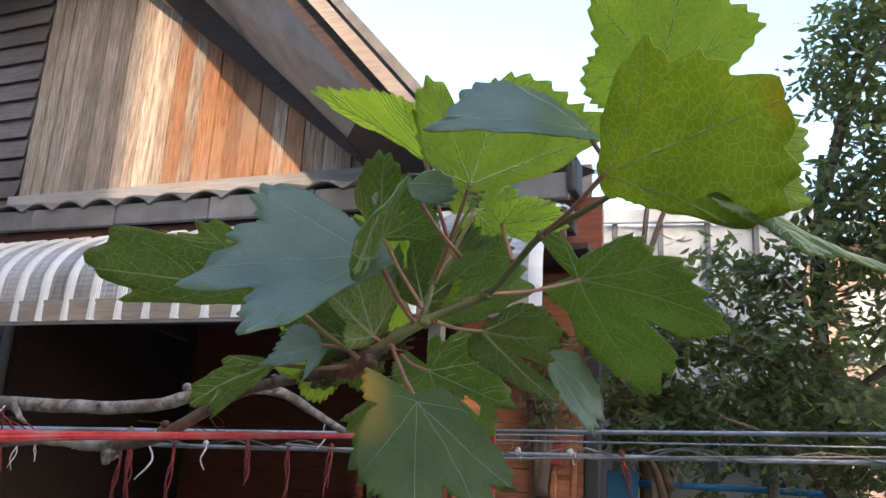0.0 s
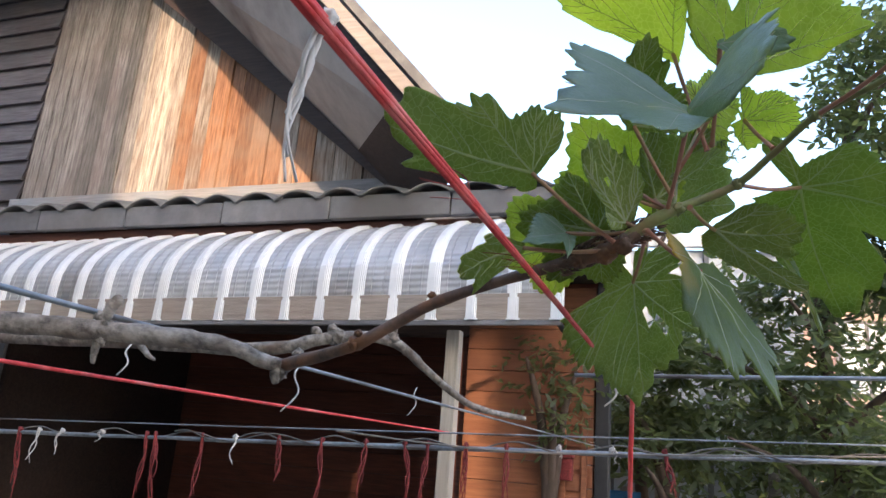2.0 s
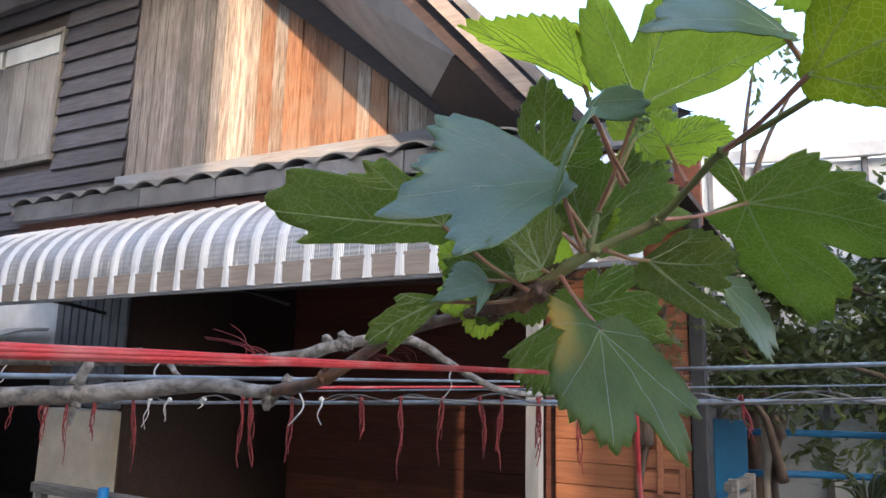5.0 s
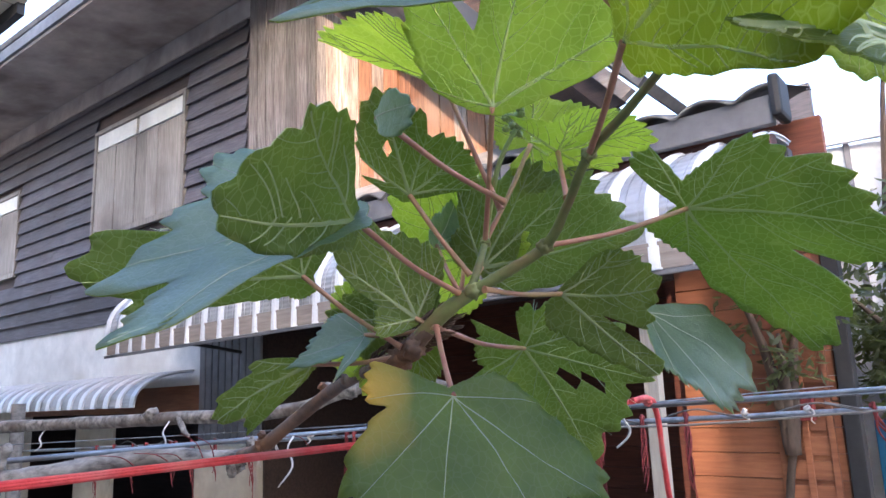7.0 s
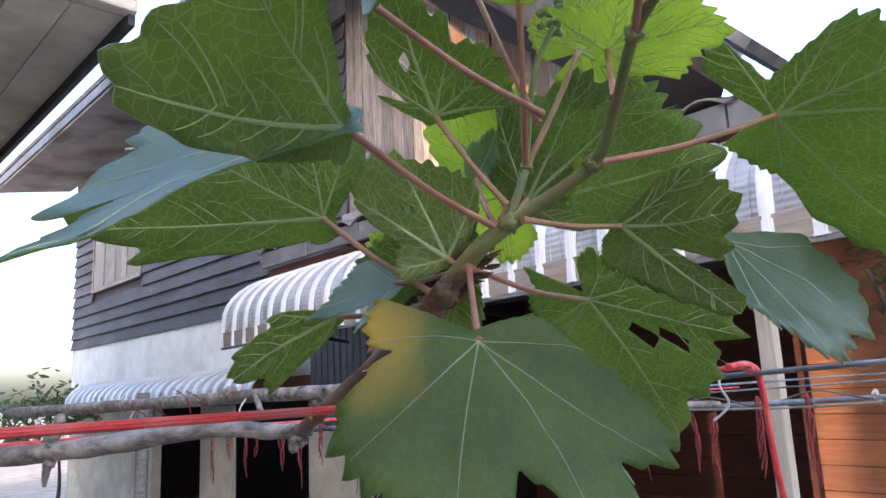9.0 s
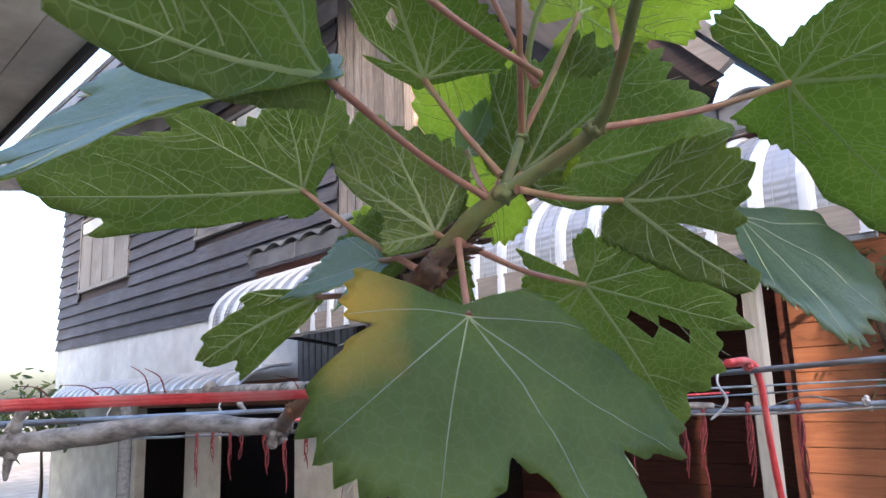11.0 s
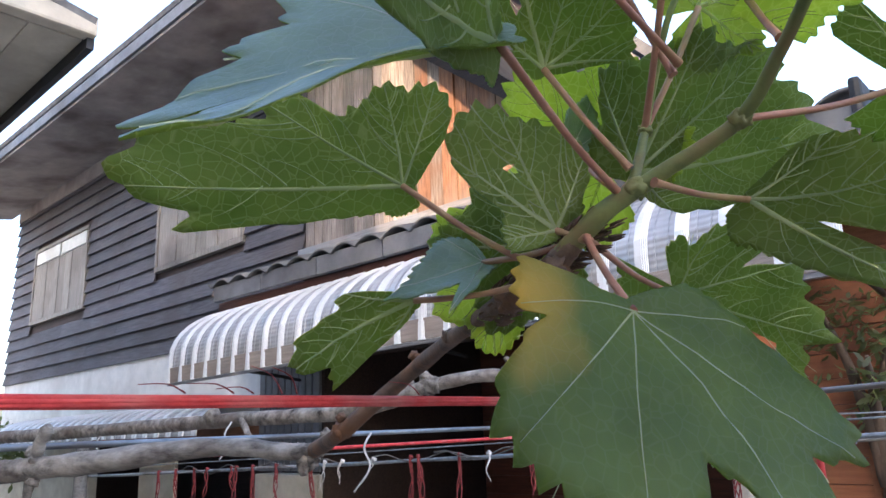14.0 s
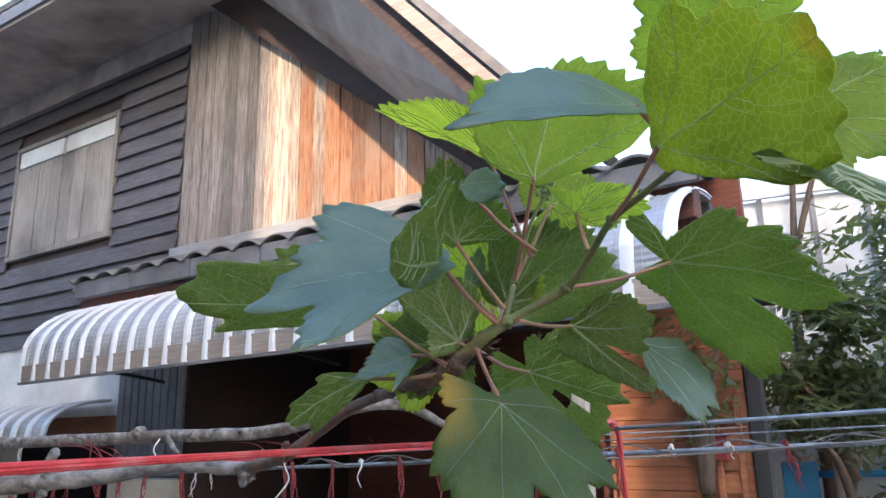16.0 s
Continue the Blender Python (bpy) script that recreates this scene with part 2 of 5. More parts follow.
GRAIN = (9, 9, 0.7)
M = {
    "weathered": surface("weathered_boards", (0.12, 0.082, 0.058), (0.50, 0.42, 0.34), 7, 0.8, 0.5, GRAIN, 0.35, stain=(0.24, 0.11, 0.05), stain_scale=1.6),
    # the weathered boards' wood again, toned darker and greyer to hold its shade
    "shaded_grey_board": surface("shaded_weathered_boards", (0.105, 0.090, 0.080), (0.37, 0.33, 0.30), 7, 0.85, 0.5, GRAIN, 0.25, stain=(0.17, 0.14, 0.12), stain_scale=1.4),
    "red_board": surface("reddish_boards", (0.15, 0.064, 0.030), (0.44, 0.21, 0.10), 8, 0.75, 0.5, GRAIN, 0.35, stain=(0.34, 0.24, 0.17), stain_scale=1.8),
    "clap": surface("dark_clapboard", (0.052, 0.047, 0.054), (0.125, 0.115, 0.128), 6, 0.7, 0.4, (0.7, 9, 9), 0.22, stain=(0.07, 0.06, 0.06)),
    "shutter": surface("shutter_boards", (0.20, 0.18, 0.16), (0.36, 0.33, 0.30), 6, 0.8, 0.4, GRAIN, 0.2, stain=(0.15, 0.13, 0.12)),
    "white_paint": surface("white_paint", (0.62, 0.62, 0.60), (0.80, 0.79, 0.76), 5, 0.6, 0.1, stain=(0.55, 0.53, 0.50)),
    "cream": surface("cream_render", (0.52, 0.47, 0.38), (0.70, 0.65, 0.54), 5, 0.8, 0.2, stain=(0.42, 0.37, 0.30)),
    "flash": surface("flashing_board", (0.19, 0.185, 0.185), (0.33, 0.31, 0.30), 6, 0.75, 0.3, (0.7, 9, 9), stain=(0.22, 0.28, 0.34), stain_scale=1.0),
    "gutter": surface("grey_fascia", (0.13, 0.13, 0.14), (0.22, 0.22, 0.23), 6, 0.6, 0.2, vary=0.1, stain=(0.10, 0.095, 0.09)),
    "beam": surface("red_brown_beam", (0.075, 0.028, 0.020), (0.15, 0.058, 0.038), 6, 0.7, 0.3, (0.7, 9, 9), 0.15),
    "tile": surface("fibre_cement", (0.10, 0.096, 0.095), (0.21, 0.20, 0.19), 9, 0.9, 0.35, stain=(0.10, 0.095, 0.085)),
    "awning": surface("awning_metal", (0.40, 0.41, 0.43), (0.52, 0.53, 0.55), 7, 0.38, 0.06, metal=0.35, stain=(0.30, 0.29, 0.285), stain_scale=2.0),
    "rib": surface("awning_rib", (0.72, 0.73, 0.75), (0.84, 0.85, 0.86), 9, 0.35, 0.05, metal=0.15, stain=(0.66, 0.66, 0.66)),
    "soffit": surface("soffit_board", (0.34, 0.30, 0.275), (0.48, 0.43, 0.395), 4, 0.8, 0.15, stain=(0.16, 0.13, 0.12)),
    "barge": surface("barge_board", (0.23, 0.19, 0.165), (0.36, 0.31, 0.265), 6, 0.75, 0.25, (0.7, 9, 9), stain=(0.26, 0.20, 0.17)),
    # dark wood, also used for painted shade on the roof end and in the porch
    "dark_wood_and_shade": surface("dark_wood_and_shade", (0.030, 0.020, 0.017), (0.070, 0.044, 0.036), 6, 0.75, 0.3, (0.7, 9, 9), 0.2),
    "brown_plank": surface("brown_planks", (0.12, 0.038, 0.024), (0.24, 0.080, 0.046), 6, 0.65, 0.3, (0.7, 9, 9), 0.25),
    "orange_plank": surface("orange_planks", (0.22, 0.080, 0.034), (0.36, 0.145, 0.065), 6, 0.65, 0.3, (0.7, 9, 9), 0.2, stain=(0.17, 0.065, 0.035)),
    "post": surface("cream_post", (0.34, 0.30, 0.25), (0.52, 0.47, 0.39), 7, 0.7, 0.2, GRAIN, stain=(0.36, 0.31, 0.25)),
    "ground": surface("packed_earth", (0.14, 0.115, 0.09), (0.32, 0.28, 0.235), 2.5, 0.95, 0.4, stain=(0.20, 0.17, 0.13), stain_scale=0.4),
    "bark": surface("vine_bark", (0.040, 0.028, 0.021), (0.42, 0.36, 0.30), 120, 0.9, 1.0, (1, 0.14, 1), stain=(0.13, 0.092, 0.068), stain_scale=22, fine=3.0),
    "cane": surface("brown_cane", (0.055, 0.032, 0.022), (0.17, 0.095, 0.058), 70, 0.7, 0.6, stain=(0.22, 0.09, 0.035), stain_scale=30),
    "shoot": surface("green_shoot", (0.10, 0.115, 0.03), (0.22, 0.23, 0.07), 60, 0.5, 0.2, stain=(0.20, 0.12, 0.05), stain_scale=40),
    "petiole": surface("pink_petiole", (0.30, 0.115, 0.075), (0.46, 0.22, 0.14), 70, 0.45, 0.15, stain=(0.34, 0.27, 0.11), stain_scale=28),
    "bud": surface("green_bud", (0.20, 0.26, 0.08), (0.34, 0.40, 0.14), 80, 0.5, 0.1),
    "rope": surface("red_rope", (0.42, 0.018, 0.020), (0.72, 0.075, 0.07), 90, 0.75, 0.8, (1, 1, 1), stain=(0.60, 0.16, 0.14), stain_scale=35),
    "wire": surface("grey_wire", (0.16, 0.18, 0.20), (0.34, 0.36, 0.39), 60, 0.45, 0.2, metal=0.5, stain=(0.12, 0.10, 0.09), stain_scale=9),
    "tie": surface("white_tie", (0.42, 0.38, 0.35), (0.72, 0.68, 0.64), 60, 0.8, 0.4),
    "old_twine": surface("faded_red_twine", (0.11, 0.014, 0.014), (0.29, 0.045, 0.042), 90, 0.85, 0.8),
    "blue": surface("blue_paint", (0.01, 0.13, 0.33), (0.02, 0.22, 0.48), 5, 0.5, 0.1, stain=(0.02, 0.15, 0.30)),
    "steel": surface("zinc_sheet", (0.46, 0.48, 0.50), (0.62, 0.64, 0.66), 5, 0.45, 0.1, vary=0.08, metal=0.3, stain=(0.40, 0.38, 0.36)),
    "pink_wall": surface("pink_render", (0.48, 0.28, 0.21), (0.62, 0.40, 0.31), 3, 0.85, 0.1, stain=(0.50, 0.36, 0.28)),
    "grey_wood": surface("old_grey_wood", (0.11, 0.10, 0.09), (0.27, 0.25, 0.225), 8, 0.85, 0.5, (0.8, 8, 8), 0.2, stain=(0.09, 0.075, 0.06)),
    "tree_bark": surface("tree_bark", (0.05, 0.035, 0.025), (0.14, 0.10, 0.075), 12, 0.9, 0.7, (1, 1, 0.3)),
    "black": surface("black_paint", (0.012, 0.012, 0.013), (0.03, 0.03, 0.032), 6, 0.6, 0.1),
}
# fine cross ridges pressed into the awning's sheet metal
an = M["awning"].node_tree.nodes
ak = M["awning"].node_tree.links.new
ridge, rise, at_co = an.new("ShaderNodeTexWave"), an.new("ShaderNodeBump"), an.new("ShaderNodeTexCoord")
ridge.bands_direction, ridge.inputs["Scale"].default_value, ridge.inputs["Distortion"].default_value = "Z", 11.0, 0.6
rise.inputs["Strength"].default_value, rise.inputs["Distance"].default_value = 0.5, 0.004
ak(at_co.outputs["Object"], ridge.inputs["Vector"]), ak(ridge.outputs["Fac"], rise.inputs["Height"])
for link in list(an["Principled BSDF"].inputs["Normal"].links):
    ak(link.from_socket, rise.inputs["Normal"])
ak(rise.outputs[0], an["Principled BSDF"].inputs["Normal"])
LOWER = leaf_surface("leaf_underside", (0.068, 0.090, 0.032), (0.118, 0.145, 0.054), (0.68, 0.76, 0.20), 0.50, 0.6, 0.25, net=0.70)
# base colour paled and blued to carry some of the sky's sheen
UPPER = leaf_surface("leaf_upper_side_sheen", (0.098, 0.152, 0.118), (0.150, 0.215, 0.168), (0.60, 0.78, 0.20), 0.36, 0.36, 0.95, net=0.14)
YELLOW = leaf_surface("leaf_upper_yellowed", (0.036, 0.060, 0.018), (0.066, 0.098, 0.030), (0.64, 0.80, 0.12), 0.36, 0.48, 0.32, patch=(-0.022, -0.037, 0.008), patch_size=0.031, patch_col=(0.58, 0.36, 0.06), net=0.16)
YOUNG = leaf_surface("young_leaf_underside", (0.10, 0.150, 0.030), (0.165, 0.225, 0.050), (0.90, 0.98, 0.22), 0.64, 0.55, 0.25, net=0.7)
YOUNGUP = leaf_surface("young_leaf_upper_side", (0.10, 0.16, 0.03), (0.16, 0.24, 0.05), (0.90, 0.98, 0.22), 0.64, 0.45, 0.4, net=0.25)
GOLD = leaf_surface("sunlit_leaf_underside", (0.085, 0.115, 0.013), (0.128, 0.158, 0.020), (0.56, 0.64, 0.07), 0.46, 0.55, 0.25, patch=(0.043, -0.088, 0.0), patch_size=0.021, patch_col=(0.30, 0.25, 0.02), net=0.5)


def vein_surface(name, see_through, clear_share):
    """Pale vein that lets some light pass."""
    m = surface(name, (0.52, 0.58, 0.26), (0.70, 0.74, 0.38), 80, 0.5, 0.1)
    n, k = m.node_tree.nodes, m.node_tree.links.new
    clear, glow, inner, blend = n.new("ShaderNodeBsdfTransparent"), n.new("ShaderNodeBsdfTranslucent"), n.new("ShaderNodeMixShader"), n.new("ShaderNodeMixShader")
    glow.inputs["Color"].default_value = (0.97, 0.98, 0.72, 1)
    inner.inputs[0].default_value, blend.inputs[0].default_value = 1 - clear_share, see_through
    k(clear.outputs[0], inner.inputs[1]), k(glow.outputs[0], inner.inputs[2])
    k(n["Principled BSDF"].outputs[0], blend.inputs[1]), k(inner.outputs[0], blend.inputs[2])
    k(blend.outputs[0], n["Material Output"].inputs["Surface"])
    return m


M["vein"] = vein_surface("leaf_vein", 0.62, 0.5)
M["young_vein"] = vein_surface("young_leaf_vein", 0.70, 0.92)
TREE_LEAF = leaf_surface("tree_leaf", (0.024, 0.036, 0.020), (0.062, 0.080, 0.042), (0.46, 0.54, 0.16), 0.26, 0.5, 0.4, net=0.0)


# ---- building helpers ----
def part(name, bm, material, parent=None, label="", at=None):
    me = bpy.data.meshes.new(name)
    bm.to_mesh(me)
    bm.free()
    return mesh_part(name, me, material, parent, label, at)


def mesh_part(name, me, material, parent=None, label="", at=None):
    if material and not me.materials:
        me.materials.append(material)
    ob = new(name, me)
    ob.parent = parent
    if at is not None:
        ob.matrix_basis = at
    return tagged(ob, label)


def thing(name, label, category, m=None, group="", kind=""):
    ob = new(name)
    ob.empty_display_size = 0.05
    if m is not None:
        ob.matrix_basis = m
    return tagged(ob, label, category, group, kind)


def box(x0, x1, y0, y1, z0, z1, bevel=0.0, bm=None):
    bm = bm or bmesh.new()
    r = bmesh.ops.create_cube(bm, size=1.0, matrix=Matrix.LocRotScale(((x0 + x1) / 2, (y0 + y1) / 2, (z0 + z1) / 2), None, (abs(x1 - x0), abs(y1 - y0), abs(z1 - z0))))
    if bevel:
        edges = list({e for v in r["verts"] for e in v.link_edges})
        bmesh.ops.bevel(bm, geom=edges, offset=bevel, segments=2, affect="EDGES", profile=0.6)
    return bm


def smooth(bm):
    for f in bm.faces:
        f.smooth = True
    return bm


def glide(pts, per=6):
    """Catmull-Rom through points that may carry a radius as a fourth number."""
    p = [Vector(q[:3]) for q in pts]
    r = [q[3] if len(q) > 3 else None for q in pts]
    out = []
    for i in range(len(p) - 1):
        a, b, c, d = p[max(i - 1, 0)], p[i], p[i + 1], p[min(i + 2, len(p) - 1)]
        for j in range(per):
            t = j / per
            out.append((0.5 * (2 * b + (c - a) * t + (2 * a - 5 * b + 4 * c - d) * t * t + (3 * b - a - 3 * c + d) * t ** 3), None if r[i] is None else r[i] + (r[i + 1] - r[i]) * t))
    out.append((p[-1], r[-1]))
    return out


def tube(pts, radius=0.01, sides=8, per=6, rough=0.0, seed=0, bm=None):
    """A round bar along a smooth line, with an uneven skin."""
    bm = bm or bmesh.new()
    line = glide(pts, per) if per else [(Vector(q[:3]), q[3] if len(q) > 3 else None) for q in pts]
    rings, side = [], None
    for i, (c, r) in enumerate(line):
        r = radius if r is None else r
        d = (line[min(i + 1, len(line) - 1)][0] - line[max(i - 1, 0)][0]).normalized()
        side = (side - d * side.dot(d)).normalized() if side else d.orthogonal().normalized()
        up = d.cross(side)
        ring = []
        for j in range(sides):
            a = 2 * math.pi * j / sides
            w = r * (1 + rough * noise.noise(Vector((i * 0.55, j * 1.7, seed * 3.1))))
            ring.append(bm.verts.new(c + side * (w * math.cos(a)) + up * (w * math.sin(a))))
        rings.append(ring)
    for a, b in zip(rings, rings[1:]):
        for j in range(sides):
            bm.faces.new((a[j], a[(j + 1) % sides], b[(j + 1) % sides], b[j])).smooth = True
    for ring in (rings[0][::-1], rings[-1]):
        bm.faces.new(ring)
    return bm


def knob(bm, c, r, seed, squash=0.8):
    """A knobbly swelling of bark."""
    k = bmesh.ops.create_icosphere(bm, subdivisions=3, radius=r, matrix=Matrix.Translation(c))
    for v in k["verts"]:
        d = v.co - Vector(c)
        v.co = Vector(c) + d * (squash + 0.5 * noise.noise(d.normalized() * 2.2 + Vector((seed * 5.3, 0, 0))))
        for f in v.link_faces:
            f.smooth = True
    return bm


def slab(profile, x0, x1, bm=None):
    """A closed outline in y, z drawn out along x."""
    bm = bm or bmesh.new()
    a = [bm.verts.new((x0, y, z)) for y, z in profile]
    b = [bm.verts.new((x1, y, z)) for y, z in profile]
    n = len(profile)
    for i in range(n):
        bm.faces.new((a[i], a[(i + 1) % n], b[(i + 1) % n], b[i]))
    bm.faces.new(a[::-1]), bm.faces.new(b)
    bmesh.ops.recalc_face_normals(bm, faces=bm.faces)
    return bm


def prism(poly, y0, y1, bm=None):
    """A closed outline in x, z drawn out along y."""
    bm = bm or bmesh.new()
    a = [bm.verts.new((x, y0, z)) for x, z in poly]
    b = [bm.verts.new((x, y1, z)) for x, z in poly]
    n = len(poly)
    for i in range(n):
        bm.faces.new((a[i], a[(i + 1) % n], b[(i + 1) % n], b[i]))
    bm.faces.new(a[::-1]), bm.faces.new(b)
    bmesh.ops.recalc_face_normals(bm, faces=bm.faces)
    return bm


def sheet(quad, thick, bm=None):
    """A flat panel from four corners, with thickness along its normal."""
    bm = bm or bmesh.new()
    q = [Vector(c) for c in quad]
    n = (q[1] - q[0]).cross(q[3] - q[0]).normalized() * thick
    a, b = [bm.verts.new(c) for c in q], [bm.verts.new(c + n) for c in q]
    for i in range(4):
        bm.faces.new((a[i], a[(i + 1) % 4], b[(i + 1) % 4], b[i]))
    bm.faces.new(a[::-1]), bm.faces.new(b)
    bmesh.ops.recalc_face_normals(bm, faces=bm.faces)
    return bm


# ---- ground ----
bm = bmesh.new()
bmesh.ops.create_grid(bm, x_segments=60, y_segments=60, size=60)
for v in bm.verts:
    v.co.z = 0.03 * noise.noise(v.co * 0.35) - 0.02 if v.co.length < 40 else -0.02
    v.co.xy *= 1 if v.co.length < 40 else 12
tagged(part("ground", smooth(bm), M["ground"]), "packed pale earth yard with worn patches", "ground", kind="structure")

# ---- the wooden house: x along its front, -y towards the vine, z up ----
HM = pose(-2.564, 5.312, 0, 0, 0, -20)
EAVE = 5.42


def wall_top(s):
    return min(EAVE + 0.06, 5.30 - 0.94 * s)


wall = thing("wall_upper", "upper storey wall of dark clapboards and upright weathered boards", "wall", HM, kind="structure")
part("backing", prism([(-8.8, 2.55), (2.45, 2.55), (2.45, 2.97), (-0.15, 5.42), (-8.8, 5.42)], 0.03, 0.14), M["dark_wood_and_shade"], wall)
WINDOWS = [(-3.79, -2.03, 3.58, 4.76), (-7.80, -5.90, 3.45, 4.50)]
for i, (a, b, z0, z1) in enumerate(WINDOWS):
    win = thing("window_%d" % (i + 1), "closed grey board shutters below narrow white panes in the dark wall", "window", HM, kind="structure")
    f = box(a - 0.05, b + 0.05, -0.035, 0.03, z0 - 0.06, z0, 0.006)
    for x in (a - 0.05, b):
        box(x, x + 0.05, -0.035, 0.03, z0, z1, 0.006, f)
    box(a - 0.05, b + 0.05, -0.035, 0.03, z1, z1 + 0.05, 0.006, f)
    part("window_frame", f, M["shutter"], win)
    mid = (a + b) / 2
    for x0, x1 in ((a + 0.01, mid - 0.03), (mid + 0.03, b - 0.01)):
        part("pane", box(x0, x1, -0.02, 0.02, z1 - 0.19, z1 - 0.01, 0.004), M["white_paint"], win, "narrow white pane above the shutter")
    count = 8
    for j in range(count):
        x0 = a + 0.01 + (b - a - 0.02) * j / count
        part("shutter_board", box(x0, x0 + (b - a - 0.02) / count - 0.008, -0.022 - 0.006 * (j % 2), 0.02, z0 + 0.005, z1 - 0.21, 0.004), M["shutter"], win)

# ---- roof of the house ----
roof = thing("house_roof", "low dark roof with boarded soffit and pale barge boards", "roof", HM)
part("soffit", sheet([(-9.3, 0.0, EAVE), (-0.2, 0.0, EAVE + 0.06), (0.95, -1.02, 5.34), (-9.6, -1.1, 5.30)], 0.03), M["soffit"], roof)
part("frieze_board", box(-8.8, -0.95, -0.03, 0.0, EAVE - 0.22, EAVE - 0.003, 0.004), M["soffit"], roof, "pale frieze board under the eaves")
part("fascia", sheet([(-9.6, -1.10, 5.30), (0.95, -1.02, 5.34), (0.95, -1.02, 5.46), (-9.6, -1.10, 5.42)], 0.03), M["gutter"], roof)
part("end_soffit", sheet([(-0.2, 0.0, EAVE + 0.05), (2.02, -0.02, 3.42), (2.62, -0.86, 3.26), (0.92, -1.0, 5.33)], 0.03), M["soffit"], roof)
part("barge_board", sheet([(0.86, -1.04, 5.36), (3.00, -0.90, 2.94), (3.055, -0.90, 2.975), (0.92, -1.04, 5.42)], 0.05), M["barge"], roof, "pale weathered barge board")
# dark strip standing in for the shade behind the barge board
part("barge_shadow_board", sheet([(0.74, -1.00, 5.33), (2.90, -0.87, 2.92), (2.995, -0.87, 2.945), (0.85, -1.00, 5.37)], 0.03), M["dark_wood_and_shade"], roof)
# dark beam widened down to the shadow line to take in the shaded boards
part("purlin", sheet([(-0.66, -0.05, 5.46), (2.20, -0.05, 3.18), (2.40, -0.05, 3.04), (-0.16, -0.05, 5.45)], 0.05), M["dark_wood_and_shade"], roof)
part("end_panel", sheet([(1.96, -0.018, 3.455), (2.44, -0.018, 2.98), (2.97, -0.875, 2.92), (2.58, -0.875, 3.29)], 0.03), M["dark_wood_and_shade"], roof)
part("covering", sheet([(-9.7, -1.12, 5.47), (0.90, -1.05, 5.47), (-0.6, 4.0, 6.9), (-9.7, 4.0, 6.9)], 0.05), M["tile"], roof)
part("side_covering", sheet([(0.93, -1.05, 5.43), (3.07, -0.92, 2.99), (3.10, 5.0, 3.0), (-0.6, 4.0, 6.9)], 0.05), M["tile"], roof)

# ---- lean-to: tiles, fascia, beam ----
lean = thing("lean_to_roof", "lean-to of corrugated fibre-cement tiles behind a grey fascia", "roof", HM)
bm = bmesh.new()
cols, PITCH = 190, 0.25
grid = []
for i in range(cols + 1):
    s = -1.12 + 4.72 * i / cols
    wave = abs(math.sin(math.pi * (s + 0.06) / PITCH)) ** 0.8
    col = []
    for y, z in ((0.02, 3.09), (-0.45, 2.95), (-0.86, 2.832)):
        for dz in (0.0, -0.014):
            col.append(bm.verts.new((s, y, z + 0.055 * wave + dz - 0.02)))
    grid.append(col)
for a, b in zip(grid, grid[1:]):
    for p, q in ((0, 2), (2, 4), (4, 5), (5, 3), (3, 1)):
        bm.faces.new((a[p], b[p], b[q], a[q])).smooth = True
part("tile_sheet", bm, M["tile"], lean)
for i in range(7):
    a, b = -1.06 + 0.665 * i, -1.06 + 0.665 * (i + 1) - 0.008
    part("fascia_piece", box(a, b, -0.84, -0.79, 2.70 + 0.003 * (i % 2), 2.822 + 0.003 * ((i * 2) % 3), 0.006), M["gutter"], lean)
part("beam", box(-1.08, 3.55, -0.78, -0.66, 2.55, 2.70, 0.008), M["beam"], lean, "red-brown timber beam")
part("beam_end", box(-1.17, -0.92, -0.80, -0.68, 2.765, 2.815, 0.01), M["barge"], lean, "pale sawn beam end")
part("end_cap", box(3.585, 3.63, -0.87, -0.70, 2.72, 2.90, 0.02), M["black"], lean, "black end cap")

# ---- curved awning ----
awn = thing("curved_awning", "long curved awning of ribbed silver metal below the fascia", "awning", HM @ pose(0, 0, 0.02, 0, -0.8, 0))
A0, A1 = -1.06, 3.58


def awning_line(r):
    """The awning's section: a quarter round, then a short straight drop."""
    pts = []
    for i in range(11):
        t = math.pi / 2 * i / 10
        pts.append((-0.42 - 0.74 * math.sin(t) - r * math.sin(t), 2.24 + 0.42 * math.cos(t) + r * math.cos(t)))
    return pts + [(-1.165 - r, 2.14), (-1.17 - r, 2.055)]


def strip(bm, x0, x1, outer, inner):
    prof = outer + inner[::-1]
    a = [bm.verts.new((x0, *p)) for p in prof]
    b = [bm.verts.new((x1, *p)) for p in prof]
    n = len(prof)
    for i in range(n):
        bm.faces.new((a[i], b[i], b[(i + 1) % n], a[(i + 1) % n]))
    h = len(outer)
    for i in range(h - 1):
        bm.faces.new((a[i], a[i + 1], a[n - 2 - i], a[n - 1 - i]))
        bm.faces.new((b[i + 1], b[i], b[n - 1 - i], b[n - 2 - i]))
    return bm


bm = strip(bmesh.new(), A0, A1, awning_line(0.0), awning_line(-0.012))
bmesh.ops.recalc_face_normals(bm, faces=bm.faces)
part("sheet_metal", bm, M["awning"], awn)
ribs = 26
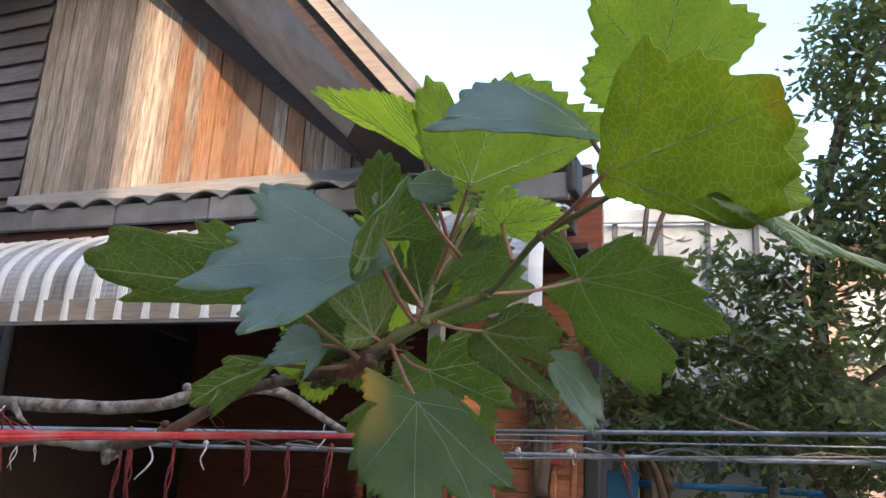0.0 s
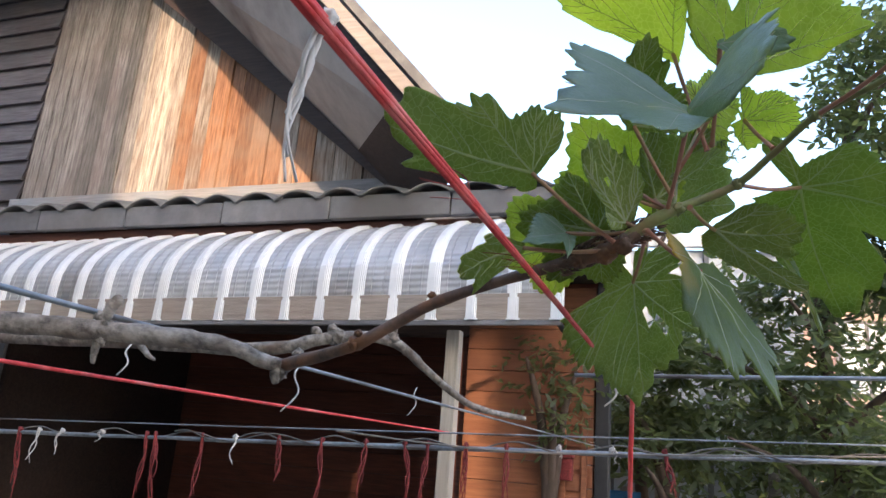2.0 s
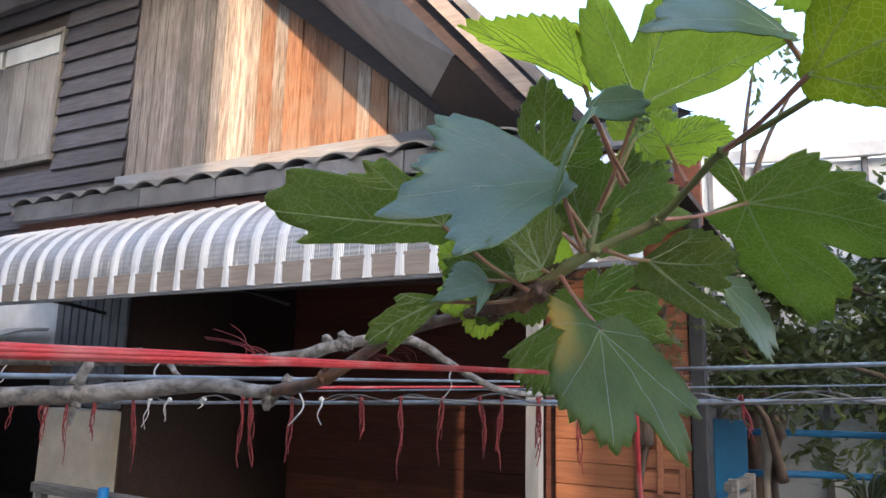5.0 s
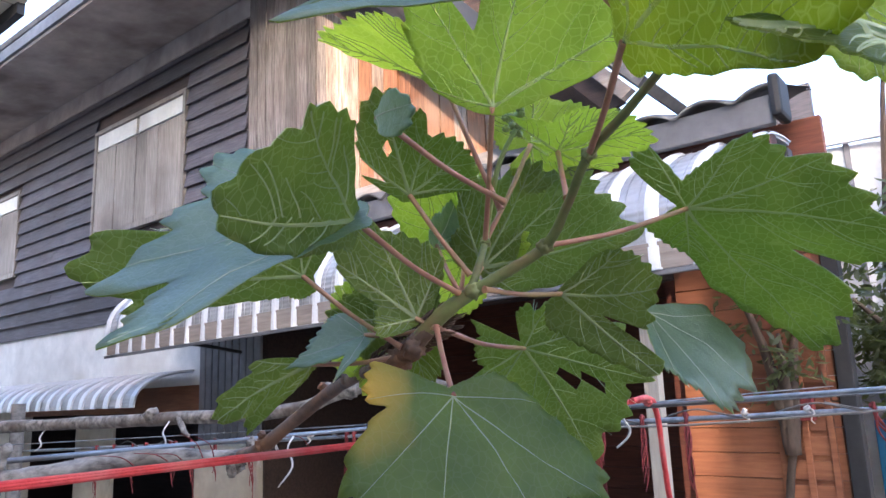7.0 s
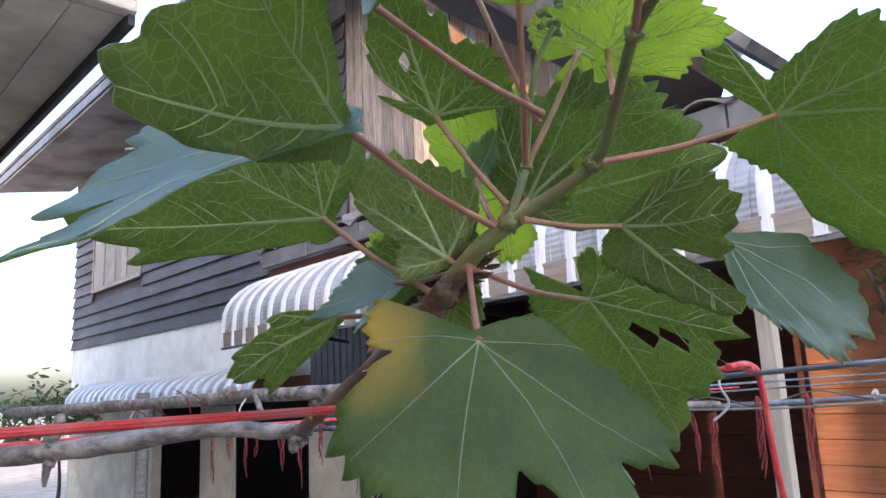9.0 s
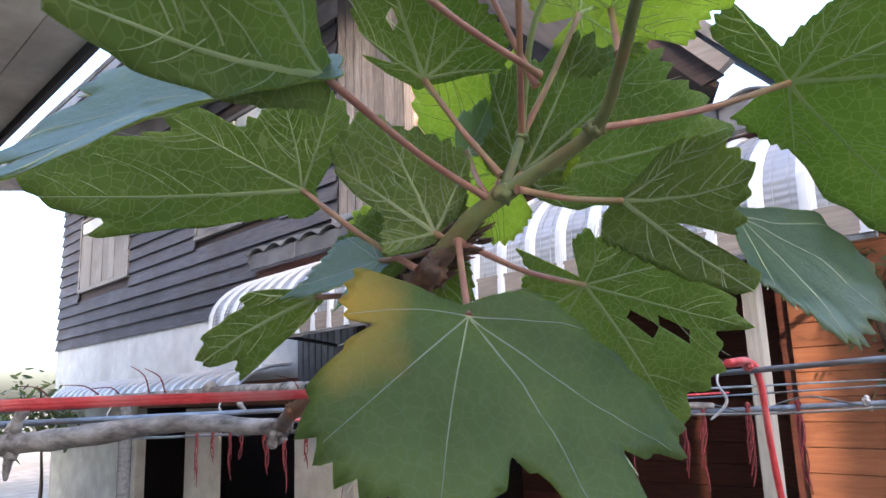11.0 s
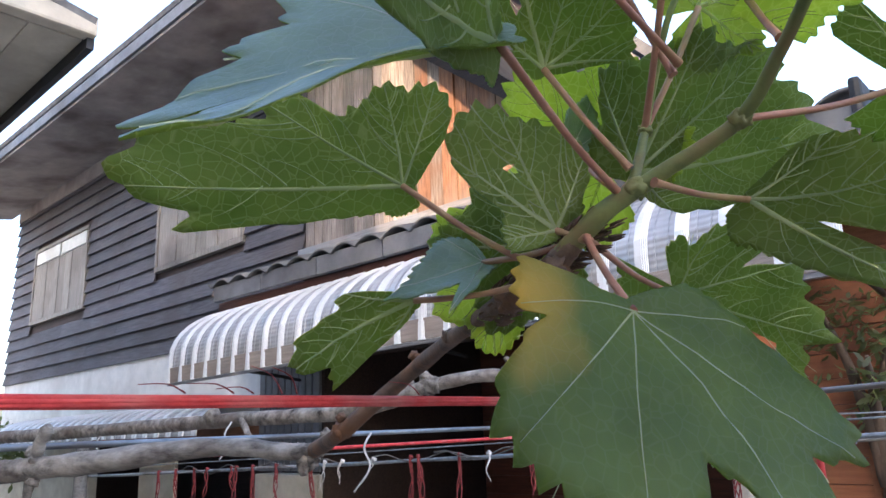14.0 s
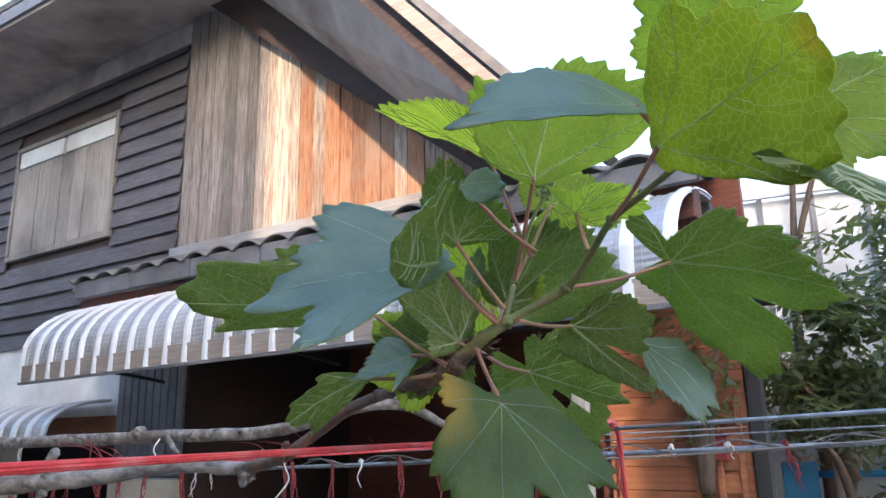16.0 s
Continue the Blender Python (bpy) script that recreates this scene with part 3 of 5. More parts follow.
for i in range(ribs + 1):
    x = A0 + 0.02 + (A1 - A0 - 0.04) * i / ribs
    bm = strip(bmesh.new(), x - 0.029, x + 0.029, awning_line(0.007), awning_line(0.001))
    for half, high in ((0.023, 0.012), (0.016, 0.016), (0.008, 0.018)):
        strip(bm, x - half, x + half, awning_line(high), awning_line(0.002))
    bmesh.ops.recalc_face_normals(bm, faces=bm.faces)
    part("rib", bm, M["rib"], awn)
    for k2 in (1, 2):
        xs = x + 0.0585 * k2
        if xs < A1 - 0.03 and i < ribs:
            bm = strip(bmesh.new(), xs - 0.004, xs + 0.004, awning_line(0.005), awning_line(0.001))
            bmesh.ops.recalc_face_normals(bm, faces=bm.faces)
            part("crease", bm, M["awning"], awn)
part("valance", box(A0 + 0.002, A1 - 0.002, -1.1765, -1.1705, 2.056, 2.165, 0.001), M["barge"], awn, "beige valance strip along the awning's edge")
part("edge_trim", box(A0, A1, -1.176, -1.158, 2.035, 2.054, 0.003), M["gutter"], awn)
part("fixing_rail", box(A0, A1, -0.46, -0.38, 2.57, 2.635, 0.005), M["black"], awn)
for x in (-0.98, 0.9, 3.45):
    part("bracket", tube([(x, -0.02, 2.10), (x, -0.6, 2.16), (x, -1.12, 2.10)], 0.014, 8), M["black"], awn)

# ---- porch under the awning ----
pw = thing("wall_lower", "white lower wall beside the dark open porch", "wall", HM, kind="structure")
part("white_band", box(-8.75, -1.60, 0.0, 0.12, 1.86, 2.56), M["white_paint"], pw, "white rendered band")
part("panel_left", box(-8.75, -5.35, 0.0, 0.12, 0, 1.86), M["cream"], pw, "cream rendered wall")
part("pier", box(-1.62, -0.74, -0.06, 0.14, 0, 1.34, 0.01), M["cream"], pw, "cream rendered pier")
part("lintel", box(-5.35, -1.60, 0.02, 0.14, 1.62, 1.86), M["orange_plank"], pw, "orange-brown lintel board")
# dark lining gives the recess its shade by colour
part("opening_back", box(-8.75, -0.74, 2.2, 2.3, 0, 2.56), M["dark_wood_and_shade"], pw)
part("opening_end", box(-8.75, -8.65, 0.121, 2.2, 0, 2.56), M["dark_wood_and_shade"], pw)
part("opening_floor", box(-8.64, -0.80, 0.0, 2.2, -0.01, 0.05), M["dark_wood_and_shade"], pw)
part("door_leaf", box(-4.1, -3.3, 0.06, 0.10, 0.05, 1.60, 0.006), M["cream"], pw)
for nm, q in (("wall_left", (-8.8, -8.7, 0.15, 6.0, 0, 5.42)), ("wall_right", (2.46, 2.56, 0.15, 6.0, 2.6, 3.0)), ("wall_back", (-8.8, 2.5, 6.0, 6.1, 0, 5.42))):
    tagged(part(nm, box(*q), M["clap"], None, at=HM), "plain dark boarded wall of the house", "wall", kind="structure")
roller = thing("metal_shutter", "grey ribbed metal shutter above the pier", "shutter", HM)
for i in range(9):
    a = -1.62 + 0.098 * i
    part("slat", box(a, a + 0.086, -0.03, 0.0, 1.36, 2.50, 0.01), M["gutter"], roller)
porch = thing("wall_porch", "dark red-brown plank walls of the open porch", "wall", HM, kind="structure")
for i in range(15):
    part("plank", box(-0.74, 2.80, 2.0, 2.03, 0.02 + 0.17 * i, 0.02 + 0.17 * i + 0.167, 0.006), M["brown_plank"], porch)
# lining toned dark so that the porch holds its shade in the colour
part("back", box(-0.78, 2.80, 2.035, 2.12, 0, 2.60), M["dark_wood_and_shade"], porch)
part("side_left", box(-0.78, -0.72, 0.0, 2.2, 0, 2.56), M["dark_wood_and_shade"], porch)
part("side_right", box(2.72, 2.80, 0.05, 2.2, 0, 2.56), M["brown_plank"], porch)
part("header", box(-0.78, 2.80, -0.02, 0.10, 2.25, 2.56), M["dark_wood_and_shade"], porch)
tagged(part("ceiling_porch", box(-1.6, 3.6, -0.40, 2.2, 2.565, 2.60), M["dark_wood_and_shade"], None, at=HM), "dark boarded porch ceiling", "ceiling", kind="structure")
post = thing("porch_post", "slim cream-painted post holding the awning", "post", HM)
part("shaft", box(3.03, 3.09, -1.05, -0.99, 0.0, 2.10, 0.006), M["post"], post)
part("foot", box(2.99, 3.14, -1.09, -0.94, -0.02, 0.12, 0.01), M["cream"], post)
side = thing("wall_side", "orange-brown plank wall beside the porch post", "wall", HM, kind="structure")
for i in range(13):
    part("plank", box(2.80, 3.52, -0.02, 0.03, 0.995 + 0.118 * i, 0.995 + 0.118 * i + 0.115, 0.004), M["orange_plank"], side)
part("base", box(2.80, 3.60, -0.10, 0.06, 0, 0.99, 0.01), M["cream"], side, "cream rendered base")
part("upper_boards", box(2.35, 3.60, 0.04, 0.10, 2.5, 2.98), M["brown_plank"], side)
shut = thing("wooden_shutter", "red-brown louvred wooden shutter on the plank wall", "shutter", HM)
for x in (3.24, 3.35, 3.46):
    part("stile", box(x, x + 0.03, -0.045, -0.021, 1.10, 1.82, 0.004), M["orange_plank"], shut)
for i in range(7):
    part("slat", box(3.27, 3.46, -0.036, -0.022, 1.12 + 0.11 * i, 1.12 + 0.11 * i + 0.085, 0.004), M["orange_plank"], shut)
part("corner_post", box(3.53, 3.60, -0.05, 0.05, 1.05, 2.55, 0.006), M["black"], side)

red = thing("red_box", "small dull red metal box fixed on the plank wall", "box", HM)
part("case", box(3.34, 3.42, -0.09, -0.021, 1.50, 1.61, 0.008), M["old_twine"], red)
part("lid", box(3.335, 3.425, -0.095, -0.0205, 1.612, 1.63, 0.005), M["old_twine"], red)

# ---- second, lower awning ----
low = thing("small_awning", "short curved ribbed metal awning on the white wall", "awning", HM)


def low_line(r):
    pts = []
    for i in range(9):
        t = math.pi / 2 * i / 8
        pts.append((-0.03 - (0.55 + r) * math.sin(t), 1.72 + (0.26 + r) * math.cos(t)))
    return pts + [(-0.585 - r, 1.68)]


bm = strip(bmesh.new(), -6.95, -1.72, low_line(0.0), low_line(-0.01))
bmesh.ops.recalc_face_normals(bm, faces=bm.faces)
part("sheet_metal", bm, M["awning"], low)
for i in range(24):
    x = -6.92 + 0.2255 * i
    bm = strip(bmesh.new(), x - 0.035, x + 0.035, low_line(0.018), low_line(0.001))
    bmesh.ops.recalc_face_normals(bm, faces=bm.faces)
    part("rib", bm, M["rib"], low)

# ---- neighbouring house: its eaves reach over the yard ----
nb = thing("neighbour_house", "neighbouring house with boarded eaves and a pale gutter", "house", HM)
part("wall", box(-8.0, -0.9, -9.5, -3.05, 0, 4.0), M["cream"], nb)
for i in range(9):
    part("soffit_board", box(-8.2, -0.06, -2.34 - 0.30 * (i + 1) + 0.006, -2.34 - 0.30 * i, 4.0, 4.02, 0.003), M["cream"], nb)
part("edge_board", box(-8.2, 0.0, -2.335, -2.29, 3.93, 4.10, 0.004), M["black"], nb, "dark edge board")
part("gutter", box(-0.055, 0.05, -6.0, -2.29, 4.0, 4.13, 0.02), M["cream"], nb, "pale gutter")
part("roof", sheet([(-8.2, -2.30, 4.10), (0.05, -2.30, 4.12), (0.05, -6.0, 4.9), (-8.2, -6.0, 4.9)], 0.05), M["tile"], nb)
# unseen blocks added behind the camera; the low sun comes in only between them
back = thing("sun_block", "unseen tall block added to keep the sun off the left wall", "house", HM)
part("wall", box(-4.0, 6.72, -13.0, -9.0, 0, 11.0), M["cream"], back)
back2 = thing("sun_block", "unseen low block added to keep the sun off the yard and vine", "house", HM)
part("wall", box(6.73, 9.53, -9.25, -9.0, 0, 6.02), M["cream"], back2)
# lintel and wing only bound the sun slit and shade the tree
part("lintel", box(9.53, 9.84, -9.25, -9.0, 5.45, 7.0), M["cream"], back2)
part("wing", box(9.84, 24.0, -9.25, -9.0, 0, 12.0), M["cream"], back2)

# ---- wires, ropes and old canes of the arbour: one set runs to the house, the other along it ----
AWAY, ALONG = Vector((0.318, 0.948, 0.003)), Vector((0.95, -0.31, 0.0))


def run(p, d, a, b, sag=0.0, n=7, r=None):
    p, d = Vector(p), Vector(d)
    return [(*(p + d * (a + (b - a) * i / (n - 1)) - Vector((0, 0, sag * math.sin(math.pi * i / (n - 1))))), *((r,) if r else ())) for i in range(n)]


def wire(name, pts, r, label, mat="wire", rough=0.15, per=4):
    w = part(name, tube(pts, r, 8, per, rough), M[mat])
    return tagged(w, label, "wire", "arbour wires")


wire("wire", run((-0.226, 0.834, 1.651), AWAY, -1.6, 2.6), 0.0019, "grey steel arbour wire running to the house")
wire("wire", run((-0.425, 1.064, 1.635), AWAY, -1.8, 1.18), 0.0022, "thin red twine line running to the house", "rope", 0.4)
wire("wire", run((0.10, 0.845, 1.667), (0.981, -0.19, 0.045), -0.06, 2.2), 0.0020, "grey steel arbour wire running along the yard")
W2 = (0.0, 2.12, 1.609)
wire("wire", run(W2, (0.955, -0.29, 0.036), -3.2, 2.6, 0.01, 15), 0.0062, "thick weathered grey wire bundle bound with old twine", "wire", 0.5)
wire("wire", run((0.0, 2.0, 1.645), (0.955, -0.29, 0.036), -3.2, 2.6, 0.01, 15), 0.0020, "thin grey wire above the bundle")
wire("wire", [(-0.30, 1.75, 1.612), (0.1, 1.9, 1.60), (0.7, 1.85, 1.635), (1.3, 1.6, 1.675), (2.0, 1.4, 1.70)], 0.0024, "weathered twine wound along the wire bundle", "grey_wood", 0.5)
for x, y in ((-3.0, 3.0), (2.2, 1.45)):
    p = thing("arbour_post", "grey weathered timber arbour post", "post", pose(x, y, 0), "arbour posts")
    part("shaft", tube([(0, 0, -0.02, 0.035), (0.005, 0, 0.8, 0.034), (0, 0.004, 1.72, 0.032)], 0.035, 10, 4, 0.12, 3), M["grey_wood"], p)
    part("nail", tube([(0, -0.03, 1.63), (0, -0.05, 1.635)], 0.003, 6, 0), M["wire"], p)

rope = thing("red_rope", "frayed red plastic rope tied to the vine shoot", "rope")
rp = run((-0.046, 0.468, 1.66), (0.326, 0.945, 0.005), -1.3, 0.21, 0.0, 12)
for s in range(7):
    pts = []
    for i, q in enumerate(glide([(*q[:3],) for q in rp], 8)):
        a = 2 * math.pi * s / 7 + i * 0.10
        worn = 0.72 if q[0].y > 0.37 else 1.0
        pts.append(q[0] + Vector((math.cos(a) * 0.0009, 0.0, math.sin(a) * 0.0013)) * worn)
    part("strand", tube([(*q,) for q in pts], 0.00075, 6, 0, 0.25, s), M["rope"], rope)
bm = bmesh.new()
rnd = random.Random(4)
for j in range(6):
    w = [Vector((rnd.uniform(-1, 1), rnd.uniform(-1, 1), rnd.uniform(-1, 1))) * 0.0011 for i in range(5)]
    ln = rnd.uniform(0.6, 1.0)
    tube([(*(Vector((-0.116 - 0.005 * math.sin(2.4 * u), 0.264 + 0.003 * u, 1.661 - 0.034 * u)) + w[i]), 0.0006 * (1.15 - 0.7 * u)) for i, u in enumerate([k / 4 * ln for k in range(5)])], 0.0006, 5, 4, 0.5, j, bm)
knob(bm, (-0.116, 0.264, 1.661), 0.0022, 2)
tagged(part("rope_tag", bm, M["tie"]), "pale frayed strip knotted on the red rope", "string")
rnd = random.Random(5)
bm = bmesh.new()
for base, count in ((-0.118, 3), (-0.108, 2), (-0.008, 3), (-0.026, 2), (0.05, 1)):
    for i in range(count):
        p = Vector((-0.046, 0.468, 1.662)) + Vector((0.326, 0.945, 0.005)) * (base + rnd.uniform(-0.008, 0.008))
        d = Vector((rnd.uniform(-0.6, 0.5), rnd.uniform(-0.5, 0.5), rnd.uniform(0.1, 0.9))).normalized()
        l = rnd.uniform(0.004, 0.013) if base < -0.1 else rnd.uniform(0.004, 0.012)
        tube([(*p, 0.00025), (*(p + d * l * 0.5 + Vector((-0.003, 0, 0.001))), 0.0002), (*(p + d * l + Vector((-0.01, 0, 0))), 0.00015)], 0.0004, 4, 3, 0, 0, bm)
tagged(part("frayed_fibre", bm, M["old_twine"], rope), kind="stuff")
string = tagged(part("red_string", tube([(0.083, 0.80, 1.672), (0.094, 0.845, 1.672), (0.098, 0.856, 1.655), (0.100, 0.87, 1.60), (0.107, 0.90, 1.50), (0.112, 0.915, 1.40), (0.118, 0.92, 1.2)], 0.0024, 6, 5, 0.4), M["rope"]), "red plastic string hanging from the wire", "string")
tagged(part("rope_knot", knob(bmesh.new(), (0.092, 0.843, 1.670), 0.0042, 3), M["rope"]), "red knot round the grey wire", "string")
tagged(part("red_string", tube([(0.03, 0.70, 1.664), (0.06, 0.765, 1.668), (0.09, 0.84, 1.672)], 0.002, 6, 5, 0.3), M["rope"]), "red plastic string stretched between shoot and wire", "string")

rnd = random.Random(11)
for i in range(26):
    s = -2.45 + i * 0.118 + rnd.uniform(-0.05, 0.05)
    p = Vector(W2) + Vector((0.955, -0.29, 0.036)) * s
    red = rnd.random() < 0.68
    l = rnd.uniform(0.09, 0.24) if red else rnd.uniform(0.03, 0.12)
    lean = rnd.uniform(-0.02, 0.02)
    bm = bmesh.new()
    for j in range(rnd.randint(3, 5) if red else 2):
        end = l * rnd.uniform(0.6, 1.1)
        ph = rnd.uniform(0, 6)
        q = [(p.x + lean * k / 6 + 0.007 * math.sin(ph + k * 1.1) * min(1, k / 2), p.y - 0.008 + 0.004 * math.cos(ph + k), p.z + 0.008 - end * k / 6, (0.0026 if red else 0.0024) * (1.15 - 0.11 * k)) for k in range(7)]
        tube(q, 0.002, 5, 3, 0.5, j, bm)
    knob(bm, (p.x, p.y - 0.003, p.z), 0.008 if red else 0.0085, i)
    if red:
        tagged(part("hanging_twine", bm, M["old_twine"]), "frayed red twine hanging from the wire bundle", "string", "hanging twine")
    else:
        tagged(part("hanging_tie", bm, M["tie"]), "short pale plastic tie knotted on the wire bundle", "string", "pale ties")
# a loose, withered tendril winds round the bundle
bm = bmesh.new()
for j, (s0, s1) in enumerate(((-2.3, -0.4), (-0.9, 0.8), (0.4, 2.3))):
    q = []
    for k in range(34):
        s = s0 + (s1 - s0) * k / 33
        c = Vector(W2) + Vector((0.955, -0.29, 0.036)) * s
        q.append((c.x, c.y + 0.011 * math.cos(k * 1.3 + j), c.z + 0.013 * math.sin(k * 1.3 + j) + 0.01 * noise.noise(Vector((k * 0.4, j, 0)))))
    tube(q, 0.0022, 5, 3, 0.4, j, bm)
tagged(part("dry_tendril", bm, M["grey_wood"]), "withered grey tendril wound round the wire bundle", "tendril")


def tie(p, l, seed):
    r = random.Random(seed)
    bm = bmesh.new()
    for s in ((-1,) if seed % 2 else (-1, 1)):
        tube([(p[0], p[1], p[2] + 0.006, 0.0009), (p[0] + s * 0.003, p[1] - 0.006, p[2] - 0.005, 0.0009), (p[0] + s * r.uniform(0.001, 0.005) + 0.004, p[1] - 0.007, p[2] - l * 0.45, 0.0010), (p[0] + s * r.uniform(0.004, 0.010) - 0.002, p[1] - 0.008, p[2] - l * r.uniform(0.65, 0.9), 0.0007)], 0.0015, 6, 5, 0.4, seed, bm)
    tagged(part("cane_tie", bm, M["tie"]), "pale plastic tie hanging from the old cane", "string", "cane ties")


tie((-0.219, 0.825, 1.645), 0.045, 1)
tie((-0.120, 1.18, 1.662), 0.040, 5)
tie((0.075, 0.842, 1.665), 0.040, 3)
tie((-0.40, 0.88, 1.660), 0.035, 7)
tie((-0.62, 0.93, 1.655), 0.03, 9)

old = thing("grape_vine", "old grapevine with peeling grey-brown canes and a leafy green shoot", "vine")
bm = tube([(-0.62, 0.40, 1.632, 0.00674), (-0.45, 0.50, 1.630, 0.00648), (-0.345, 0.565, 1.636, 0.00622), (-0.285, 0.605, 1.640, 0.00648), (-0.25, 0.67, 1.646, 0.00570), (-0.228, 0.722, 1.641, 0.00570), (-0.214, 0.745, 1.641, 0.00518)], 0.012, 14, 9, 0.28, 1)
knob(bm, (-0.300, 0.592, 1.640), 0.0078, 1)
knob(bm, (-0.302, 0.592, 1.647), 0.0045, 2)
knob(bm, (-0.300, 0.591, 1.632), 0.0045, 3)
knob(bm, (-0.218, 0.737, 1.634), 0.0072, 4)
knob(bm, (-0.205, 0.738, 1.650), 0.0062, 5)
for q in (((-0.300, 0.592, 1.645, 0.0040), (-0.297, 0.592, 1.653, 0.0032), (-0.294, 0.593, 1.659, 0.0036), (-0.292, 0.593, 1.661, 0.0015)), ((-0.300, 0.591, 1.634, 0.0032), (-0.301, 0.590, 1.624, 0.0022), (-0.300, 0.589, 1.618, 0.0010)), ((-0.222, 0.734, 1.640, 0.0045), (-0.220, 0.732, 1.629, 0.0040), (-0.219, 0.731, 1.625, 0.0020))):
    tube(q, 0.003, 9, 5, 0.3, 5, bm)
part("arm", bm, M["bark"], old, "thick peeling grey-brown arm")
bm = tube([(-0.95, 0.98, 1.66, 0.00749), (-0.62, 0.93, 1.665, 0.00718), (-0.42, 0.90, 1.668, 0.00686), (-0.27, 0.90, 1.672, 0.00686), (-0.20, 0.90, 1.69, 0.00593), (-0.145, 0.96, 1.698, 0.00562), (-0.10, 1.02, 1.672, 0.00468), (-0.045, 1.08, 1.642, 0.00437), (0.03, 1.16, 1.636, 0.00312)], 0.01, 12, 8, 0.3, 7)
knob(bm, (-0.20, 0.90, 1.69), 0.0105, 6)
knob(bm, (-0.145, 0.955, 1.702), 0.0088, 7)
knob(bm, (-0.44, 0.90, 1.672), 0.010, 8)
tube([(-0.145, 0.955, 1.70, 0.004), (-0.143, 0.953, 1.710, 0.0035), (-0.146, 0.951, 1.715, 0.002)], 0.003, 8, 4, 0.3, 9, bm)
for q in (((-0.205, 0.90, 1.692, 0.0055), (-0.204, 0.898, 1.699, 0.005), (-0.202, 0.897, 1.702, 0.002)), ((-0.217, 0.90, 1.688, 0.0055), (-0.222, 0.896, 1.695, 0.005), (-0.224, 0.895, 1.698, 0.002)), ((-0.40, 0.895, 1.668, 0.004), (-0.385, 0.885, 1.655, 0.003), (-0.375, 0.88, 1.650, 0.0012))):
    tube(q, 0.003, 9, 5, 0.3, 6, bm)
part("second_arm", bm, M["bark"], old, "grey-brown arm lying along the wire")
bm = tube([(-0.216, 0.738, 1.641, 0.0052), (-0.153, 0.670, 1.652, 0.0046), (-0.098, 0.655, 1.684, 0.0039), (-0.035, 0.582, 1.695, 0.00372), (-0.004, 0.548, 1.699, 0.0044), (0.010, 0.541, 1.706, 0.0042), (0.018, 0.539, 1.711, 0.0030)], 0.006, 12, 8, 0.25, 3)
for q, r, s in (((-0.152, 0.668, 1.653), 0.0064, 1), ((-0.099, 0.655, 1.690), 0.0034, 2), ((-0.150, 0.664, 1.660), 0.0034, 8), ((-0.060, 0.612, 1.693), 0.0046, 9), ((0.000, 0.545, 1.699), 0.0072, 3), ((0.010, 0.539, 1.703), 0.0062, 4), ((-0.012, 0.555, 1.697), 0.0062, 6)):
    knob(bm, q, r, s)
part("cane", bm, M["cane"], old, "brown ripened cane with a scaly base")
# rust-brown scales added in place of the ants clustered on the node
rnd = random.Random(3)
bm = bmesh.new()
for i in range(320):
    a, t = rnd.uniform(0, 6.28), rnd.uniform(0, 1)
    c = Vector((-0.022, 0.562, 1.695)).lerp(Vector((0.026, 0.538, 1.716)), t)
    d = Vector((math.cos(a), 0.5 * math.sin(a * 1.7), math.sin(a)))
    b0 = c + d * 0.0052
    tube([(*b0, 0.0006), (*(b0 + d * 0.0012 + Vector((0.0015, 0, 0.0006))), 0.0007), (*(b0 + d * 0.0022 + Vector((0.004, 0, 0.0015))), 0.0002)], 0.001, 4, 2, 0.2, i, bm)
tagged(part("bark_crust", bm, M["cane"], old), "dry rust-brown bark scales standing in for a clump of ants", kind="stuff")
bm = tube([(0.008, 0.542, 1.705, 0.0040), (0.028, 0.537, 1.720, 0.0036), (0.048, 0.538, 1.731, 0.0027), (0.074, 0.536, 1.744, 0.0024), (0.088, 0.518, 1.757, 0.0020), (0.101, 0.495, 1.770, 0.0019), (0.117, 0.473, 1.776, 0.0017), (0.134, 0.449, 1.783, 0.0015), (0.142, 0.437, 1.787, 0.0010)], 0.004, 12, 7, 0.10, 5)
knob(bm, (0.040, 0.537, 1.727), 0.0042, 7, 0.9)
knob(bm, (0.074, 0.536, 1.744), 0.0040, 8, 0.9)
knob(bm, (0.101, 0.495, 1.770), 0.0032, 9, 0.9)
knob(bm, (0.134, 0.449, 1.783), 0.0024, 10, 0.9)
part("shoot", bm, M["shoot"], old, "smooth olive-green shoot")
bm = tube([(0.038, 0.540, 1.728, 0.0022), (0.041, 0.546, 1.741, 0.0018), (0.043, 0.551, 1.752, 0.0016)], 0.003, 10, 6, 0.1, 6)
knob(bm, (0.043, 0.551, 1.752), 0.0029, 3, 0.9)
part("side_shoot", bm, M["shoot"], old, "short green side shoot")
bm = tube([(0.043, 0.551, 1.752, 0.0014), (0.056, 0.530, 1.78, 0.0012), (0.066, 0.528, 1.797, 0.001)], 0.001, 7, 6)
for i in range(14):
    knob(bm, (0.066 + rnd.uniform(-0.004, 0.004), 0.528 + rnd.uniform(-0.004, 0.004), 1.799 + rnd.uniform(-0.004, 0.006)), 0.0017, i, 0.95)
tagged(part("inflorescence", bm, M["bud"], old), "tiny pale green flower buds", kind="stuff")

# ---- leaves ----
ROUND = [(-165, 0.40), (-130, 0.60), (-105, 0.66), (-82, 0.56), (-56, 0.88), (-30, 0.72), (-8, 0.97), (0, 1.0), (8, 0.97), (30, 0.72), (56, 0.88), (82, 0.56), (105, 0.66), (130, 0.60), (165, 0.40)]
EYE0 = Vector((0.05, 0.14, 1.66))


